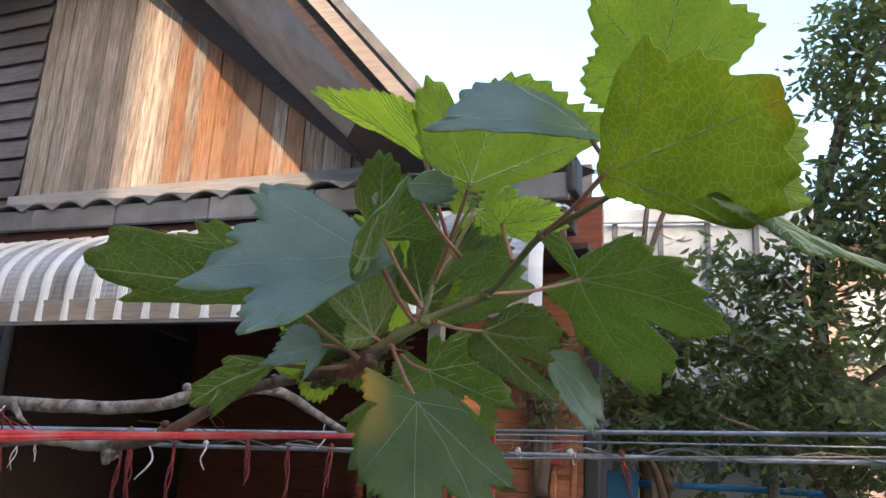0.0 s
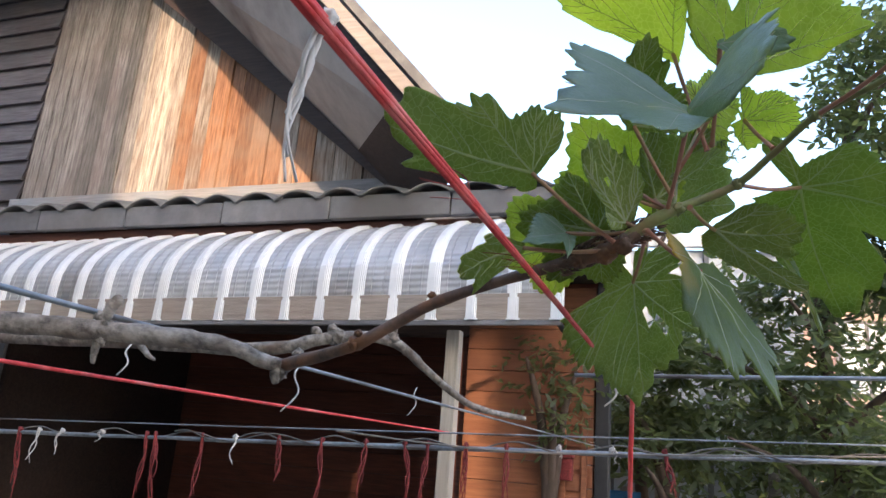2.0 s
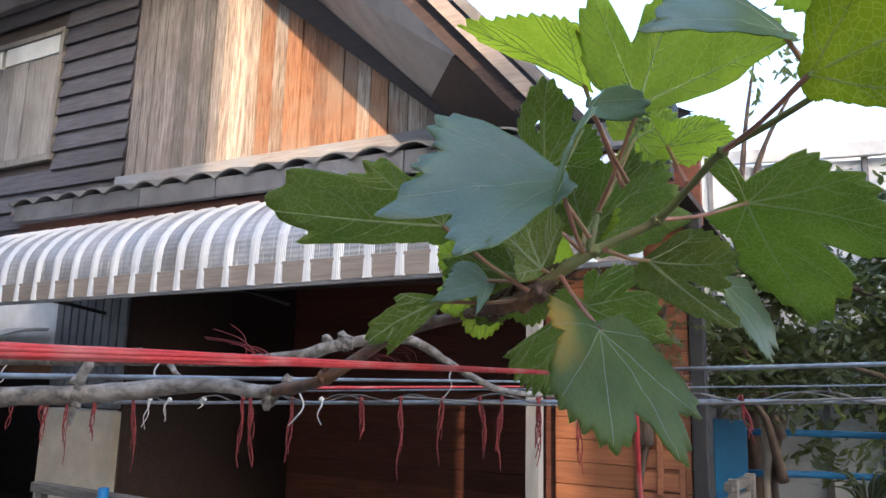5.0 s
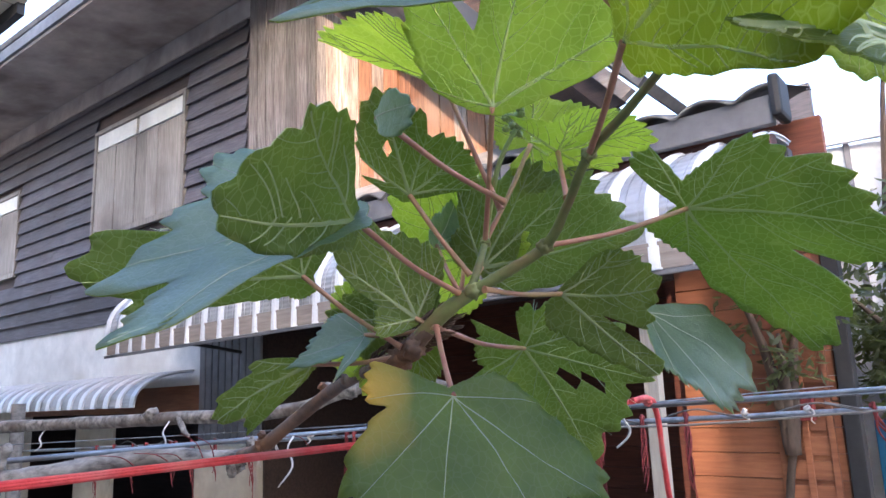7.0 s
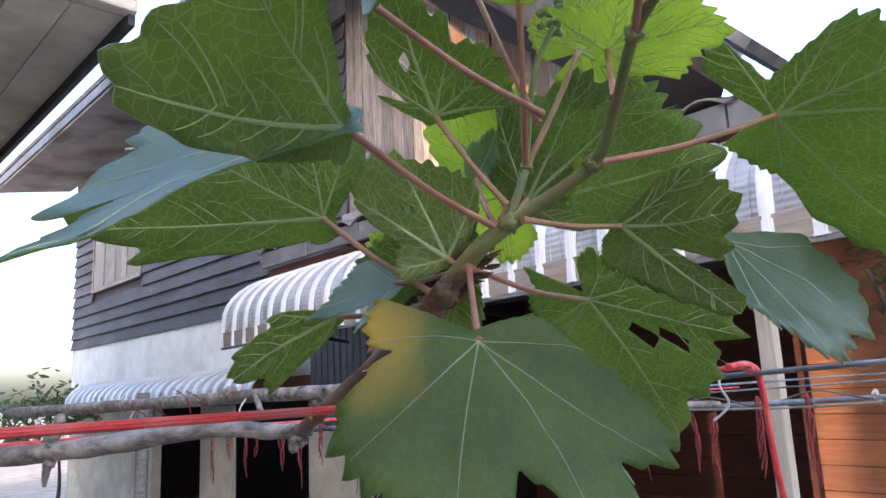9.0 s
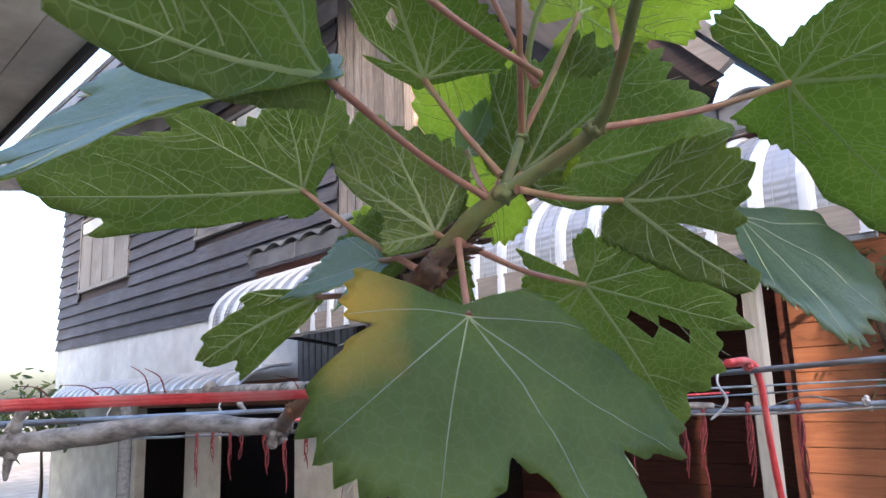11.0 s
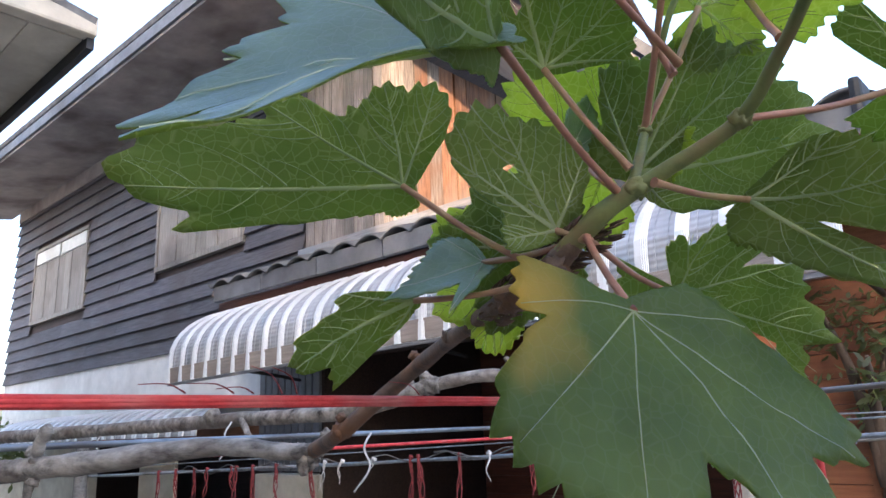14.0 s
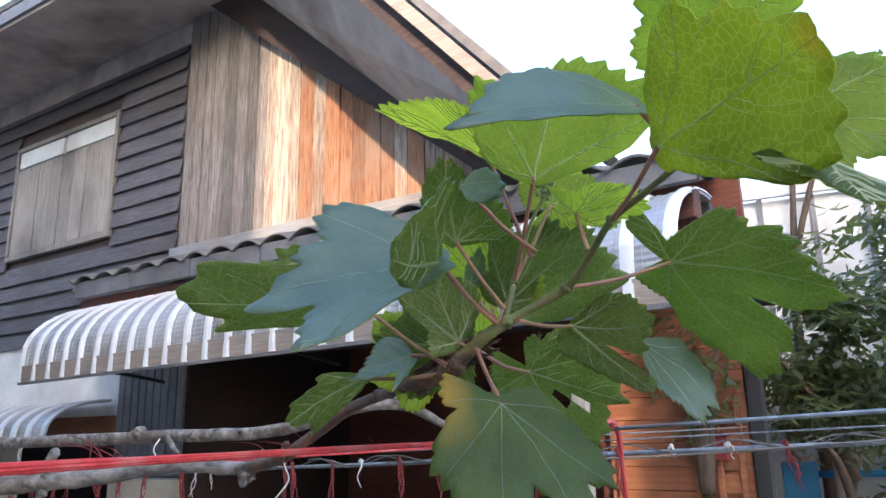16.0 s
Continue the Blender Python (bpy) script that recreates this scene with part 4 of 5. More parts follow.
def outline(rim, a, teeth, seed):
    """Radius of the blade's edge at the angle a, before and after its teeth: nearly straight edges from lobe to bay to lobe."""
    L = [(-180, 0.05)] + rim + [(180, 0.05)]
    for (a0, r0), (a1, r1) in zip(L, L[1:]):
        if a0 <= a <= a1:
            break
    u = (a - a0) / (a1 - a0)
    if a1 - a0 < 60:
        r = r0 * r1 * math.sin(radians(a1 - a0)) / (r0 * math.sin(radians(a - a0)) + r1 * math.sin(radians(a1 - a)))
    else:
        r = r0 + (r1 - r0) * (1 - math.cos(math.pi * u)) / 2
    r *= 1 + 0.05 * math.sin(math.pi * u) * min(1, (a1 - a0) / 20)
    ph = a * teeth / 360 + 0.9 * noise.noise(Vector((a * 0.03, seed, 0)))
    ph -= math.floor(ph)
    saw = ph / 0.62 if ph < 0.62 else (1 - ph) / 0.38
    size = 0.075 + 0.045 * noise.noise(Vector((a * 0.05, seed * 2.1, 4)))
    return r, r * (1 + size * (saw - 0.45))


def leaf(J, tip, P, Q=None, rim=ROUND, fold=14, droop=0.14, up=False, skin=None, upper=None, node=None, teeth=42, seed=1, wave=0.05, label="", holes=(), branches=(0.24, 0.40, 0.56, 0.70, 0.83)):
    """One vine leaf. J: where the stalk meets the blade; tip: the main lobe's end; P, Q: points on its two halves; up: whether its upper
    side faces the yard; node: where the stalk starts on the shoot."""
    J, tip, P = Vector(J), Vector(tip), Vector(P)
    ex = tip - J
    size = ex.length
    ex.normalize()
    eP = P - J
    eP = (eP - ex * eP.dot(ex)).normalized()
    nrm = ex.cross(eP).normalized()
    if Q is not None:
        eQ = Vector(Q) - J
        eQ = (eQ - ex * eQ.dot(ex)).normalized()
        nrm = ex.cross((eP - eQ).normalized()).normalized()
    faces_yard = nrm.dot(EYE0 - J) > 0
    top_is_plus = faces_yard == up
    if Q is None:
        s = 1 if top_is_plus else -1
        c = math.radians(fold)
        eQ = (-eP * math.cos(c) + nrm * (s * math.sin(c))).normalized()
    sgn = 1 if top_is_plus else -1
    soft = size * 0.10

    def put(x, y, lift=0.0):
        h = math.sqrt(y * y + soft * soft) - soft
        r2 = (x * x + y * y) / size
        z = droop * (math.hypot(x, y) - r2) * sgn + wave * size * (r2 / size) * noise.noise(Vector((x / size * 2.3, y / size * 2.3, seed * 7.7)))
        z += 0.018 * size * noise.noise(Vector((x / size * 7, y / size * 7, seed * 3.3)))
        return ex * x + (eP - eQ) * (y * 0.5) + (eP + eQ) * (h * 0.5) + nrm * (z + lift)

    rings, steps = 9, 264
    bm = bmesh.new()
    half = 0.00022
    lay = []
    for side in (1, -1):
        c = bm.verts.new(put(0, 0, half * side))
        rows = [[c] * (steps + 1)]
        for k in range(1, rings + 1):
            t = k / rings
            row = []
            for i in range(steps + 1):
                a = -180 + 360 * i / steps
                r0, r1 = outline(rim, a, teeth, seed)
                r = (r0 + (r1 - r0) * max(0, t * 3 - 2) ** 1.0) * t * size
                row.append(bm.verts.new(put(r * math.cos(radians(a)), r * math.sin(radians(a)), half * side)))
            rows.append(row)
        lay.append(rows)
        for k in range(rings):
            for i in range(steps):
                hole = False
                for ha, hr, hw in holes:
                    hole |= abs(-180 + 360 * i / steps - ha) < hw and abs((k + 0.5) / rings - hr) < 0.09
                if hole:
                    continue
                q = (rows[k][i], rows[k + 1][i], rows[k + 1][i + 1], rows[k][i + 1])
                q = q[1:] if k == 0 else q
                if k == 0:
                    q = (rows[0][0], rows[1][i], rows[1][i + 1])
                f = bm.faces.new(q if side > 0 else q[::-1])
                f.smooth, f.material_index = True, 0 if side > 0 else 1
    for i in range(steps):
        bm.faces.new((lay[0][-1][i], lay[1][-1][i], lay[1][-1][i + 1], lay[0][-1][i + 1])).material_index = 0
    me = bpy.data.meshes.new("blade")
    bm.to_mesh(me)
    bm.free()
    skin, upper = skin or LOWER, upper or UPPER
    for m in ((upper, skin) if top_is_plus else (skin, upper)):
        me.materials.append(m)
    root = thing("vine_leaf", label or "green lobed vine leaf with toothed edge and pale veins", "leaf", Matrix.Translation(J), "leaves of the vine shoot")
    mesh_part("blade", me, None, root)
    # veins on both sides
    vb = bmesh.new()

    def vein(line, w0, w1, sides=(1, -1)):
        n = len(line)
        for side in sides:
            proud = (0.00062 if side != sgn else 0.00034)
            prev = None
            for i, (x, y) in enumerate(line):
                j = min(i + 1, n - 1)
                dx, dy = line[j][0] - line[max(i - 1, 0)][0], line[j][1] - line[max(i - 1, 0)][1]
                d = math.hypot(dx, dy) or 1
                w = (w0 + (w1 - w0) * i / (n - 1)) * (1.0 if side != sgn else 0.36)
                px, py = -dy / d * w, dx / d * w
                cur = (vb.verts.new(put(x - px, y - py, side * (half + 0.00005))), vb.verts.new(put(x, y, side * (half + proud))), vb.verts.new(put(x + px, y + py, side * (half + 0.00005))))
                if prev:
                    for a, b in ((0, 1), (1, 2)):
                        f = vb.faces.new((prev[a], cur[a], cur[b], prev[b]) if side < 0 else (prev[b], cur[b], cur[a], prev[a]))
                        f.smooth = True
                prev = cur

    rr = random.Random(seed)
    ribs = []
    for a, l in sorted(rim + [(0, 1.3)], key=lambda q: -q[1]):
        if abs(a) < 140 and l > 0.3 and all(abs(a - o[0]) > 27 for o in ribs):
            ribs.append((a, l))
    for a, l in ribs:
        ca, sa = math.cos(radians(a)), math.sin(radians(a))
        full = outline(rim, a, teeth, seed)[0] * size * 0.97
        bend = rr.uniform(-0.04, 0.04)
        main = [(full * t * ca - sa * bend * full * math.sin(3.14 * t), full * t * sa + ca * bend * full * math.sin(3.14 * t)) for t in [i / 14 for i in range(15)]]
        vein(main, 0.00085 * (0.6 + 0.5 * l), 0.00022)
        for t0 in branches:
            for s in (1, -1):
                t0s = t0 + 0.05 * s * (1 if rr.random() < 0.7 else -1) + rr.uniform(-0.015, 0.015)
                b = a + s * rr.uniform(40, 52)
                x0, y0 = full * t0s * ca, full * t0s * sa
                ln = 0.0
                while ln < 0.6 * size:
                    x, y = x0 + ln * math.cos(radians(b)), y0 + ln * math.sin(radians(b))
                    pa = math.degrees(math.atan2(y, x))
                    if math.hypot(x, y) > outline(rim, pa, teeth, seed)[0] * size * 0.95:
                        break
                    # stop half-way to the neighbouring main vein
                    if any(abs(pa - o[0]) < abs(pa - a) * 0.9 for o in ribs if o[0] != a):
                        break
                    ln += size * 0.03
                if ln > size * 0.06:
                    line = []
                    for i in range(7):
                        u = i / 6
                        bb = radians(b - s * 14 * u)
                        line.append((x0 + ln * u * math.cos(bb), y0 + ln * u * math.sin(bb)))
                    vein(line, 0.00026, 0.00010, (-sgn,))
    part("venation", vb, M["young_vein"] if skin in (YOUNG, GOLD) else M["vein"], root)
    if node is not None:
        n0 = Vector(node) - J
        mid = n0 * 0.5 + Vector((0, 0, -0.028 * n0.length))
        part("stalk", tube([(*n0, 0.0018), (*(n0 * 0.82 + mid * 0.18), 0.0013), (*mid, 0.00115), (0, 0, 0, 0.0013)], 0.0015, 9, 6, 0.08, seed), M["petiole"], root, "pinkish-red leaf stalk")
    return root


N0, N1, NB = (0.034, 0.537, 1.726), (0.022, 0.536, 1.712), (0.074, 0.536, 1.744)
NS = (0.043, 0.551, 1.752)
leaf((0.040, 0.502, 1.681), (0.077, 0.504, 1.616), (0.090, 0.532, 1.639), Q=(0.014, 0.452, 1.651), rim=[(-136, 0.47), (-109, 0.52), (-103, 0.42), (-92, 0.62), (-82, 0.8), (-73, 0.83), (-62, 0.84), (-51, 0.82), (-40, 0.86), (-26, 0.74), (-16, 0.58), (-6, 0.71), (-1, 0.99), (15, 0.98), (20, 0.77), (30, 0.98), (40, 0.94), (49, 0.73), (62, 0.52), (93, 0.3), (107, 0.15), (134, 0.07)], seed=2, up=True, upper=YELLOW, node=N1, droop=0.10, label="large dark green vine leaf with a yellowed corner")
leaf((0.135, 0.584, 1.765), (0.227, 0.570, 1.739), (0.200, 0.661, 1.703), Q=(0.152, 0.571, 1.796), rim=[(-150, 0.36), (-128, 0.4), (-108, 0.14), (-62, 0.42), (-46, 0.5), (-36, 0.5), (-28, 0.66), (-16, 0.73), (-6, 0.82), (2, 1.0), (20, 0.81), (24, 0.53), (32, 0.92), (44, 1.02), (56, 1.23), (63, 1.03), (74, 0.85), (83, 0.66), (92, 0.39), (142, 0.31)], seed=3, node=NB)
leaf((0.074, 0.571, 1.727), (0.118, 0.545, 1.685), (0.119, 0.550, 1.722), rim=[(-143, 0.07), (-124, 0.1), (-110, 0.15), (-50, 0.3), (-15, 0.62), (0, 1.0), (6, 0.88), (10, 0.35), (14, 0.71), (27, 0.68), (37, 0.76), (56, 0.64), (71, 0.54), (87, 0.39), (94, 0.24), (108, 0.12), (135, 0.07)], seed=4, fold=-25, node=(0.046, 0.534, 1.727), droop=0.2)
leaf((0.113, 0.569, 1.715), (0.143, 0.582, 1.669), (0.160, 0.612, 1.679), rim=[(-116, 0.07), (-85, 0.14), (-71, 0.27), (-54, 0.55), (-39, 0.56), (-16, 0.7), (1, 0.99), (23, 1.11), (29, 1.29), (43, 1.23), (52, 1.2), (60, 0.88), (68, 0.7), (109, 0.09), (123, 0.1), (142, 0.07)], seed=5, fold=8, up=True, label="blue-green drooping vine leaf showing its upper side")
leaf((0.040, 0.635, 1.706), (0.066, 0.702, 1.635), (0.106, 0.694, 1.683), rim=[(-154, 0.38), (-143, 0.29), (-124, 0.3), (-101, 0.26), (-96, 0.69), (-68, 0.68), (-45, 0.65), (-2, 1.06), (8, 0.86), (23, 0.88), (33, 0.74), (39, 0.88), (53, 0.66), (68, 0.6), (75, 0.34), (79, 0.42), (88, 0.48), (116, 0.35), (134, 0.21), (141, 0.27), (164, 0.21)], seed=6, fold=-14, node=N1, holes=((20, 0.42, 4), (27, 0.68, 3)), label="holed green vine leaf with deep lobes")
leaf((-0.045, 0.534, 1.741), (-0.127, 0.474, 1.737), (-0.024, 0.537, 1.772), rim=[(-148, 0.07), (-134, 0.1), (-120, 0.1), (-55, 0.12), (-25, 0.3), (-12, 0.8), (-7, 0.78), (-3, 0.89), (1, 1.02), (10, 0.93), (16, 0.88), (20, 0.62), (27, 0.55), (31, 0.58), (42, 0.49), (47, 0.33), (64, 0.33), (80, 0.38), (93, 0.35), (109, 0.4), (124, 0.35), (132, 0.25)], seed=7, fold=10, node=(0.004, 0.538, 1.704), label="long one-sided vine leaf with eaten edges")
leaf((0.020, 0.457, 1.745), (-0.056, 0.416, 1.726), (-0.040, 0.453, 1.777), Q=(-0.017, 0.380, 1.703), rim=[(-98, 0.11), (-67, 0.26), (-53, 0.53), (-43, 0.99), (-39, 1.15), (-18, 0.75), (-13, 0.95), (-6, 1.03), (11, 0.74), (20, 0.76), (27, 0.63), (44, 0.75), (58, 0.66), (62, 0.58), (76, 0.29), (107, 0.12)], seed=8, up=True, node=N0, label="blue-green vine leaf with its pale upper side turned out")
leaf((0.020, 0.457, 1.745), (0.021, 0.372, 1.728), (0.037, 0.398, 1.762), Q=(0.020, 0.401, 1.724), rim=[(-55, 0.14), (-24, 0.36), (-10, 0.71), (-6, 0.85), (1, 1.01), (7, 0.94), (13, 0.88), (20, 0.81), (27, 0.71), (31, 0.76), (40, 0.65), (58, 0.46), (66, 0.18), (80, 0.1), (111, 0.07)], seed=28, label="dark green folded vine leaf seen from below")
leaf((0.062, 0.503, 1.799), (0.085, 0.490, 1.859), (0.115, 0.499, 1.852), Q=(0.033, 0.481, 1.850), rim=[(-131, 0.09), (-100, 0.22), (-86, 0.43), (-61, 0.78), (-45, 0.94), (-38, 0.83), (-33, 0.65), (-28, 0.47), (-17, 0.78), (0, 1.01), (29, 1.12), (46, 1.33), (51, 1.02), (60, 0.67), (87, 0.14), (101, 0.1), (132, 0.07)], seed=9, node=NS, skin=YOUNG, upper=YOUNGUP, label="bright backlit green vine leaf")
leaf((0.035, 0.527, 1.821), (-0.037, 0.536, 1.865), (0.021, 0.482, 1.838), rim=[(-61, 0.16), (-30, 0.41), (-16, 0.82), (-4, 1.04), (21, 0.74), (73, 0.58), (82, 0.55), (87, 0.33), (101, 0.16), (132, 0.07)], seed=10, fold=20, node=(0.056, 0.532, 1.762), skin=YOUNG, upper=YOUNGUP, label="yellow-green young vine leaf")
leaf((0.121, 0.430, 1.782), (0.162, 0.339, 1.778), (0.161, 0.365, 1.740), Q=(0.122, 0.370, 1.811), rim=[(-112, 0.07), (-81, 0.11), (-67, 0.22), (-52, 0.45), (-37, 0.7), (-28, 0.64), (-20, 0.79), (-13, 0.8), (-1, 1.02), (7, 0.94), (23, 0.93), (29, 0.79), (33, 0.58), (47, 0.29), (78, 0.12)], seed=11, node=(0.101, 0.495, 1.770), skin=GOLD, upper=YOUNGUP, label="large backlit yellow-green vine leaf")
leaf((0.013, 0.531, 1.774), (0.014, 0.500, 1.812), (0.046, 0.536, 1.780), Q=(-0.008, 0.509, 1.778), rim=[(-95, 0.11), (-64, 0.27), (-50, 0.54), (-45, 0.25), (-36, 0.62), (-20, 0.86), (-10, 1.01), (1, 1.04), (10, 0.92), (17, 0.79), (25, 0.83), (30, 0.59), (48, 0.69), (62, 0.7), (83, 0.69), (99, 0.61), (104, 0.3), (118, 0.15), (140, 0.07)], seed=16, node=(0.038, 0.54, 1.735), holes=((-12, 0.5, 4),), label="green vine leaf with a small slit hole")
leaf((0.082, 0.541, 1.788), (0.122, 0.558, 1.796), (0.100, 0.582, 1.788), Q=(0.093, 0.526, 1.798), rim=[(-147, 0.4), (-140, 0.16), (-133, 0.79), (-102, 0.42), (-78, 0.52), (-48, 0.62), (-22, 0.81), (8, 1.12), (20, 0.95), (29, 0.93), (44, 1.02), (58, 0.51), (89, 0.2)], seed=17, node=(0.088, 0.518, 1.760), skin=YOUNG, upper=YOUNGUP, label="small green vine leaf")
leaf((0.011, 0.540, 1.717), (-0.020, 0.517, 1.744), (0.025, 0.545, 1.746), Q=(0.002, 0.523, 1.706), rim=[(-109, 0.09), (-78, 0.23), (-64, 0.46), (-50, 0.47), (-16, 0.41), (-8, 0.75), (1, 1.0), (17, 1.11), (30, 1.02), (38, 0.89), (55, 0.79), (79, 0.7), (90, 0.53), (129, 0.16), (143, 0.1), (152, 0.07)], seed=19, node=N1, holes=((20, 0.5, 5),), label="green vine leaf with small eaten holes")
leaf((0.036, 0.568, 1.743), (0.066, 0.559, 1.789), (0.105, 0.647, 1.773), Q=(0.027, 0.565, 1.778), rim=[(-158, 0.08), (-60, 0.42), (-46, 0.78), (-17, 0.79), (-1, 1.04), (12, 1.01), (30, 1.35), (42, 1.38), (51, 1.65), (56, 1.65), (62, 1.98), (72, 1.53), (84, 1.18), (103, 0.58), (117, 0.29), (140, 0.12)], seed=20, node=N0, label="broad green vine leaf")
leaf((-0.047, 0.546, 1.699), (-0.082, 0.520, 1.674), (-0.073, 0.534, 1.669), rim=[(-93, 0.07), (-62, 0.1), (-48, 0.21), (-39, 0.37), (-34, 0.54), (-21, 0.58), (-12, 0.88), (1, 1.04), (10, 0.78), (19, 0.89), (23, 0.64), (30, 0.35), (44, 0.18), (75, 0.07)], seed=21, fold=15, node=(0.002, 0.542, 1.700), label="olive green drooping vine leaf with browning tip")
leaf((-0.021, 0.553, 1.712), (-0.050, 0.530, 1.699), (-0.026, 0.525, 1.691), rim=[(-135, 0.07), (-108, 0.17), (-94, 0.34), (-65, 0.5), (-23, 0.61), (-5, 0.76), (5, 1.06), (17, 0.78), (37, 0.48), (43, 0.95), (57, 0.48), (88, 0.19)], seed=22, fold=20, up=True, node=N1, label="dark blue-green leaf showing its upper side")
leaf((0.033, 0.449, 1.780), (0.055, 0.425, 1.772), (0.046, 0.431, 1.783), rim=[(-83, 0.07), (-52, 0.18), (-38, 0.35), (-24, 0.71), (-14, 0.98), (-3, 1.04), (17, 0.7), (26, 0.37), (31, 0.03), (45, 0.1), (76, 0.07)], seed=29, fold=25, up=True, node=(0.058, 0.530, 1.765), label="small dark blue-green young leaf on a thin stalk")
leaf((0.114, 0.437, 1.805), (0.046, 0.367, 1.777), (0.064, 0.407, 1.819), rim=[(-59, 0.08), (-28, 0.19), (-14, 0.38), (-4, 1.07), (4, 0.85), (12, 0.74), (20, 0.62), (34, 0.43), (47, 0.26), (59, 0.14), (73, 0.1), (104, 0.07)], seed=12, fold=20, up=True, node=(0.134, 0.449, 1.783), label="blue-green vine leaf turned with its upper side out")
leaf((0.153, 0.450, 1.843), (0.160, 0.415, 1.890), (0.205, 0.440, 1.866), Q=(0.113, 0.440, 1.874), node=(0.140, 0.440, 1.786), seed=13, skin=YOUNG, upper=YOUNGUP, label="pale green backlit vine leaf")
leaf((0.198, 0.500, 1.822), (0.252, 0.520, 1.850), (0.229, 0.500, 1.790), node=(0.140, 0.440, 1.786), seed=14, skin=YOUNG, upper=YOUNGUP, label="bright green vine leaf near the shoot tip")
leaf((0.170, 0.378, 1.752), (0.205, 0.365, 1.728), (0.195, 0.385, 1.742), up=True, seed=15, label="narrow blue-green leaf seen almost edge-on")
leaf((0.066, 0.560, 1.800), (0.094, 0.575, 1.818), (0.070, 0.560, 1.825), node=NS, seed=18, skin=YOUNG, upper=YOUNGUP, label="tiny bright young vine leaf")
leaf((-0.002, 0.558, 1.716), (-0.048, 0.566, 1.722), (-0.030, 0.560, 1.745), node=N1, seed=23, label="small shaded vine leaf")
leaf((0.022, 0.585, 1.752), (-0.012, 0.575, 1.796), (-0.015, 0.60, 1.75), node=N0, seed=24, skin=YOUNG, upper=YOUNGUP, label="bright green vine leaf deep in the tuft")
leaf((-0.020, 0.572, 1.708), (-0.052, 0.580, 1.740), (-0.055, 0.585, 1.70), node=N1, seed=26, skin=YOUNG, upper=YOUNGUP, label="bright green vine leaf behind the cane")
leaf((0.013, 0.567, 1.756), (0.020, 0.580, 1.785), (0.011, 0.555, 1.758), rim=[(-116, 0.07), (-85, 0.16), (-71, 0.33), (-28, 0.51), (1, 0.98), (26, 0.53), (105, 0.26), (119, 0.13), (140, 0.07)], seed=25, fold=50, up=True, node=N0, label="small dark blue cupped vine leaf")

# ---- yard beyond: fence, far house, things by the porch ----
far = thing("far_house", "distant pink rendered house with a pale metal roof", "house", pose(2.6, 12.5, 0, 0, 0, -14))
part("wall", box(-2.6, 7.0, 0, 5, 0, 4.9), M["pink_wall"], far)
part("roof", sheet([(-3.0, -0.9, 4.9), (7.4, -0.9, 4.9), (7.4, 2.5, 5.7), (-3.0, 2.5, 5.7)], 0.06), M["steel"], far)
for i in range(5):
    w = part("window", box(-1.8 + 1.8 * i, -0.9 + 1.8 * i, -0.03, 0.05, 2.9, 4.1), M["shutter"], far)
    part("pane", box(-1.74 + 1.8 * i, -1.38 + 1.8 * i, -0.05, -0.031, 2.96, 4.04), M["white_paint"], w)
    part("pane", box(-1.32 + 1.8 * i, -0.96 + 1.8 * i, -0.05, -0.031, 2.96, 4.04), M["white_paint"], w)
canopy = thing("sheet_metal_screen", "tall screen of pale zinc sheets on dark posts", "fence", pose(1.15, 7.4, 0, 0, 0, -12))
for i in range(5):
    x = 0.44 * i
    part("sheet", box(x + 0.02, x + 0.42, 0.0, 0.02, 0.4, 3.72 - 0.01 * (i % 2), 0.004), M["steel"], canopy)
    part("post", box(x - 0.025, x + 0.025, -0.05, 0.0, 0, 3.85, 0.005), M["gutter"], canopy)
part("rail", box(-0.1, 2.3, -0.10, -0.051, 3.72, 3.86, 0.01), M["steel"], canopy)
panel = thing("blue_door", "bright blue painted board door leaning in a frame", "door", pose(1.08, 5.2, 0, 0, 0, -8))
part("leaf", box(0, 0.20, 0, 0.04, 0.1, 1.44, 0.006), M["blue"], panel)
part("top_block", box(0.07, 0.16, -0.01, 0.05, 1.44, 1.47, 0.006), M["barge"], panel)
for x, mat_, h, r in ((0.80, "black", 1.75, 0.032), (0.875, "steel", 1.70, 0.026), (0.955, "black", 1.72, 0.035), (1.36, "post", 1.60, 0.028), (2.1, "grey_wood", 1.65, 0.035)):
    p = thing("fence_post", "slim upright post of the yard fence", "post", pose(x, 5.05, 0), "yard fence posts")
    part("shaft", tube([(0, 0, -0.03), (0.003, 0, h * 0.5), (0, 0, h)], r, 10, 3, 0.05), M[mat_], p)
rail = tagged(part("fence_rail", tube([(1.30, 5.3, 1.10), (1.9, 5.25, 1.11), (2.6, 5.18, 1.1)], 0.022, 8, 4), M["blue"]), "blue painted fence rail", "fence", "fence rails")
tagged(part("fence_rail", tube([(1.30, 5.3, 1.36), (1.9, 5.25, 1.365), (2.6, 5.18, 1.36)], 0.022, 8, 4), M["blue"]), "blue painted fence rail", "fence", "fence rails")
bench = thing("wooden_bench", "grey wooden slatted garden bench by the blue door", "bench", pose(0.98, 4.55, 0, 0, 0, -28))
for i in range(5):
    part("seat_slat", box(0, 1.1, 0.09 * i, 0.09 * i + 0.075, 0.86, 0.885, 0.005), M["grey_wood"], bench)
for i in range(3):
    part("back_slat", box(0, 0.05, 0.02, 0.46, 0.91 + 0.08 * i, 0.96 + 0.08 * i, 0.005), M["grey_wood"], bench)
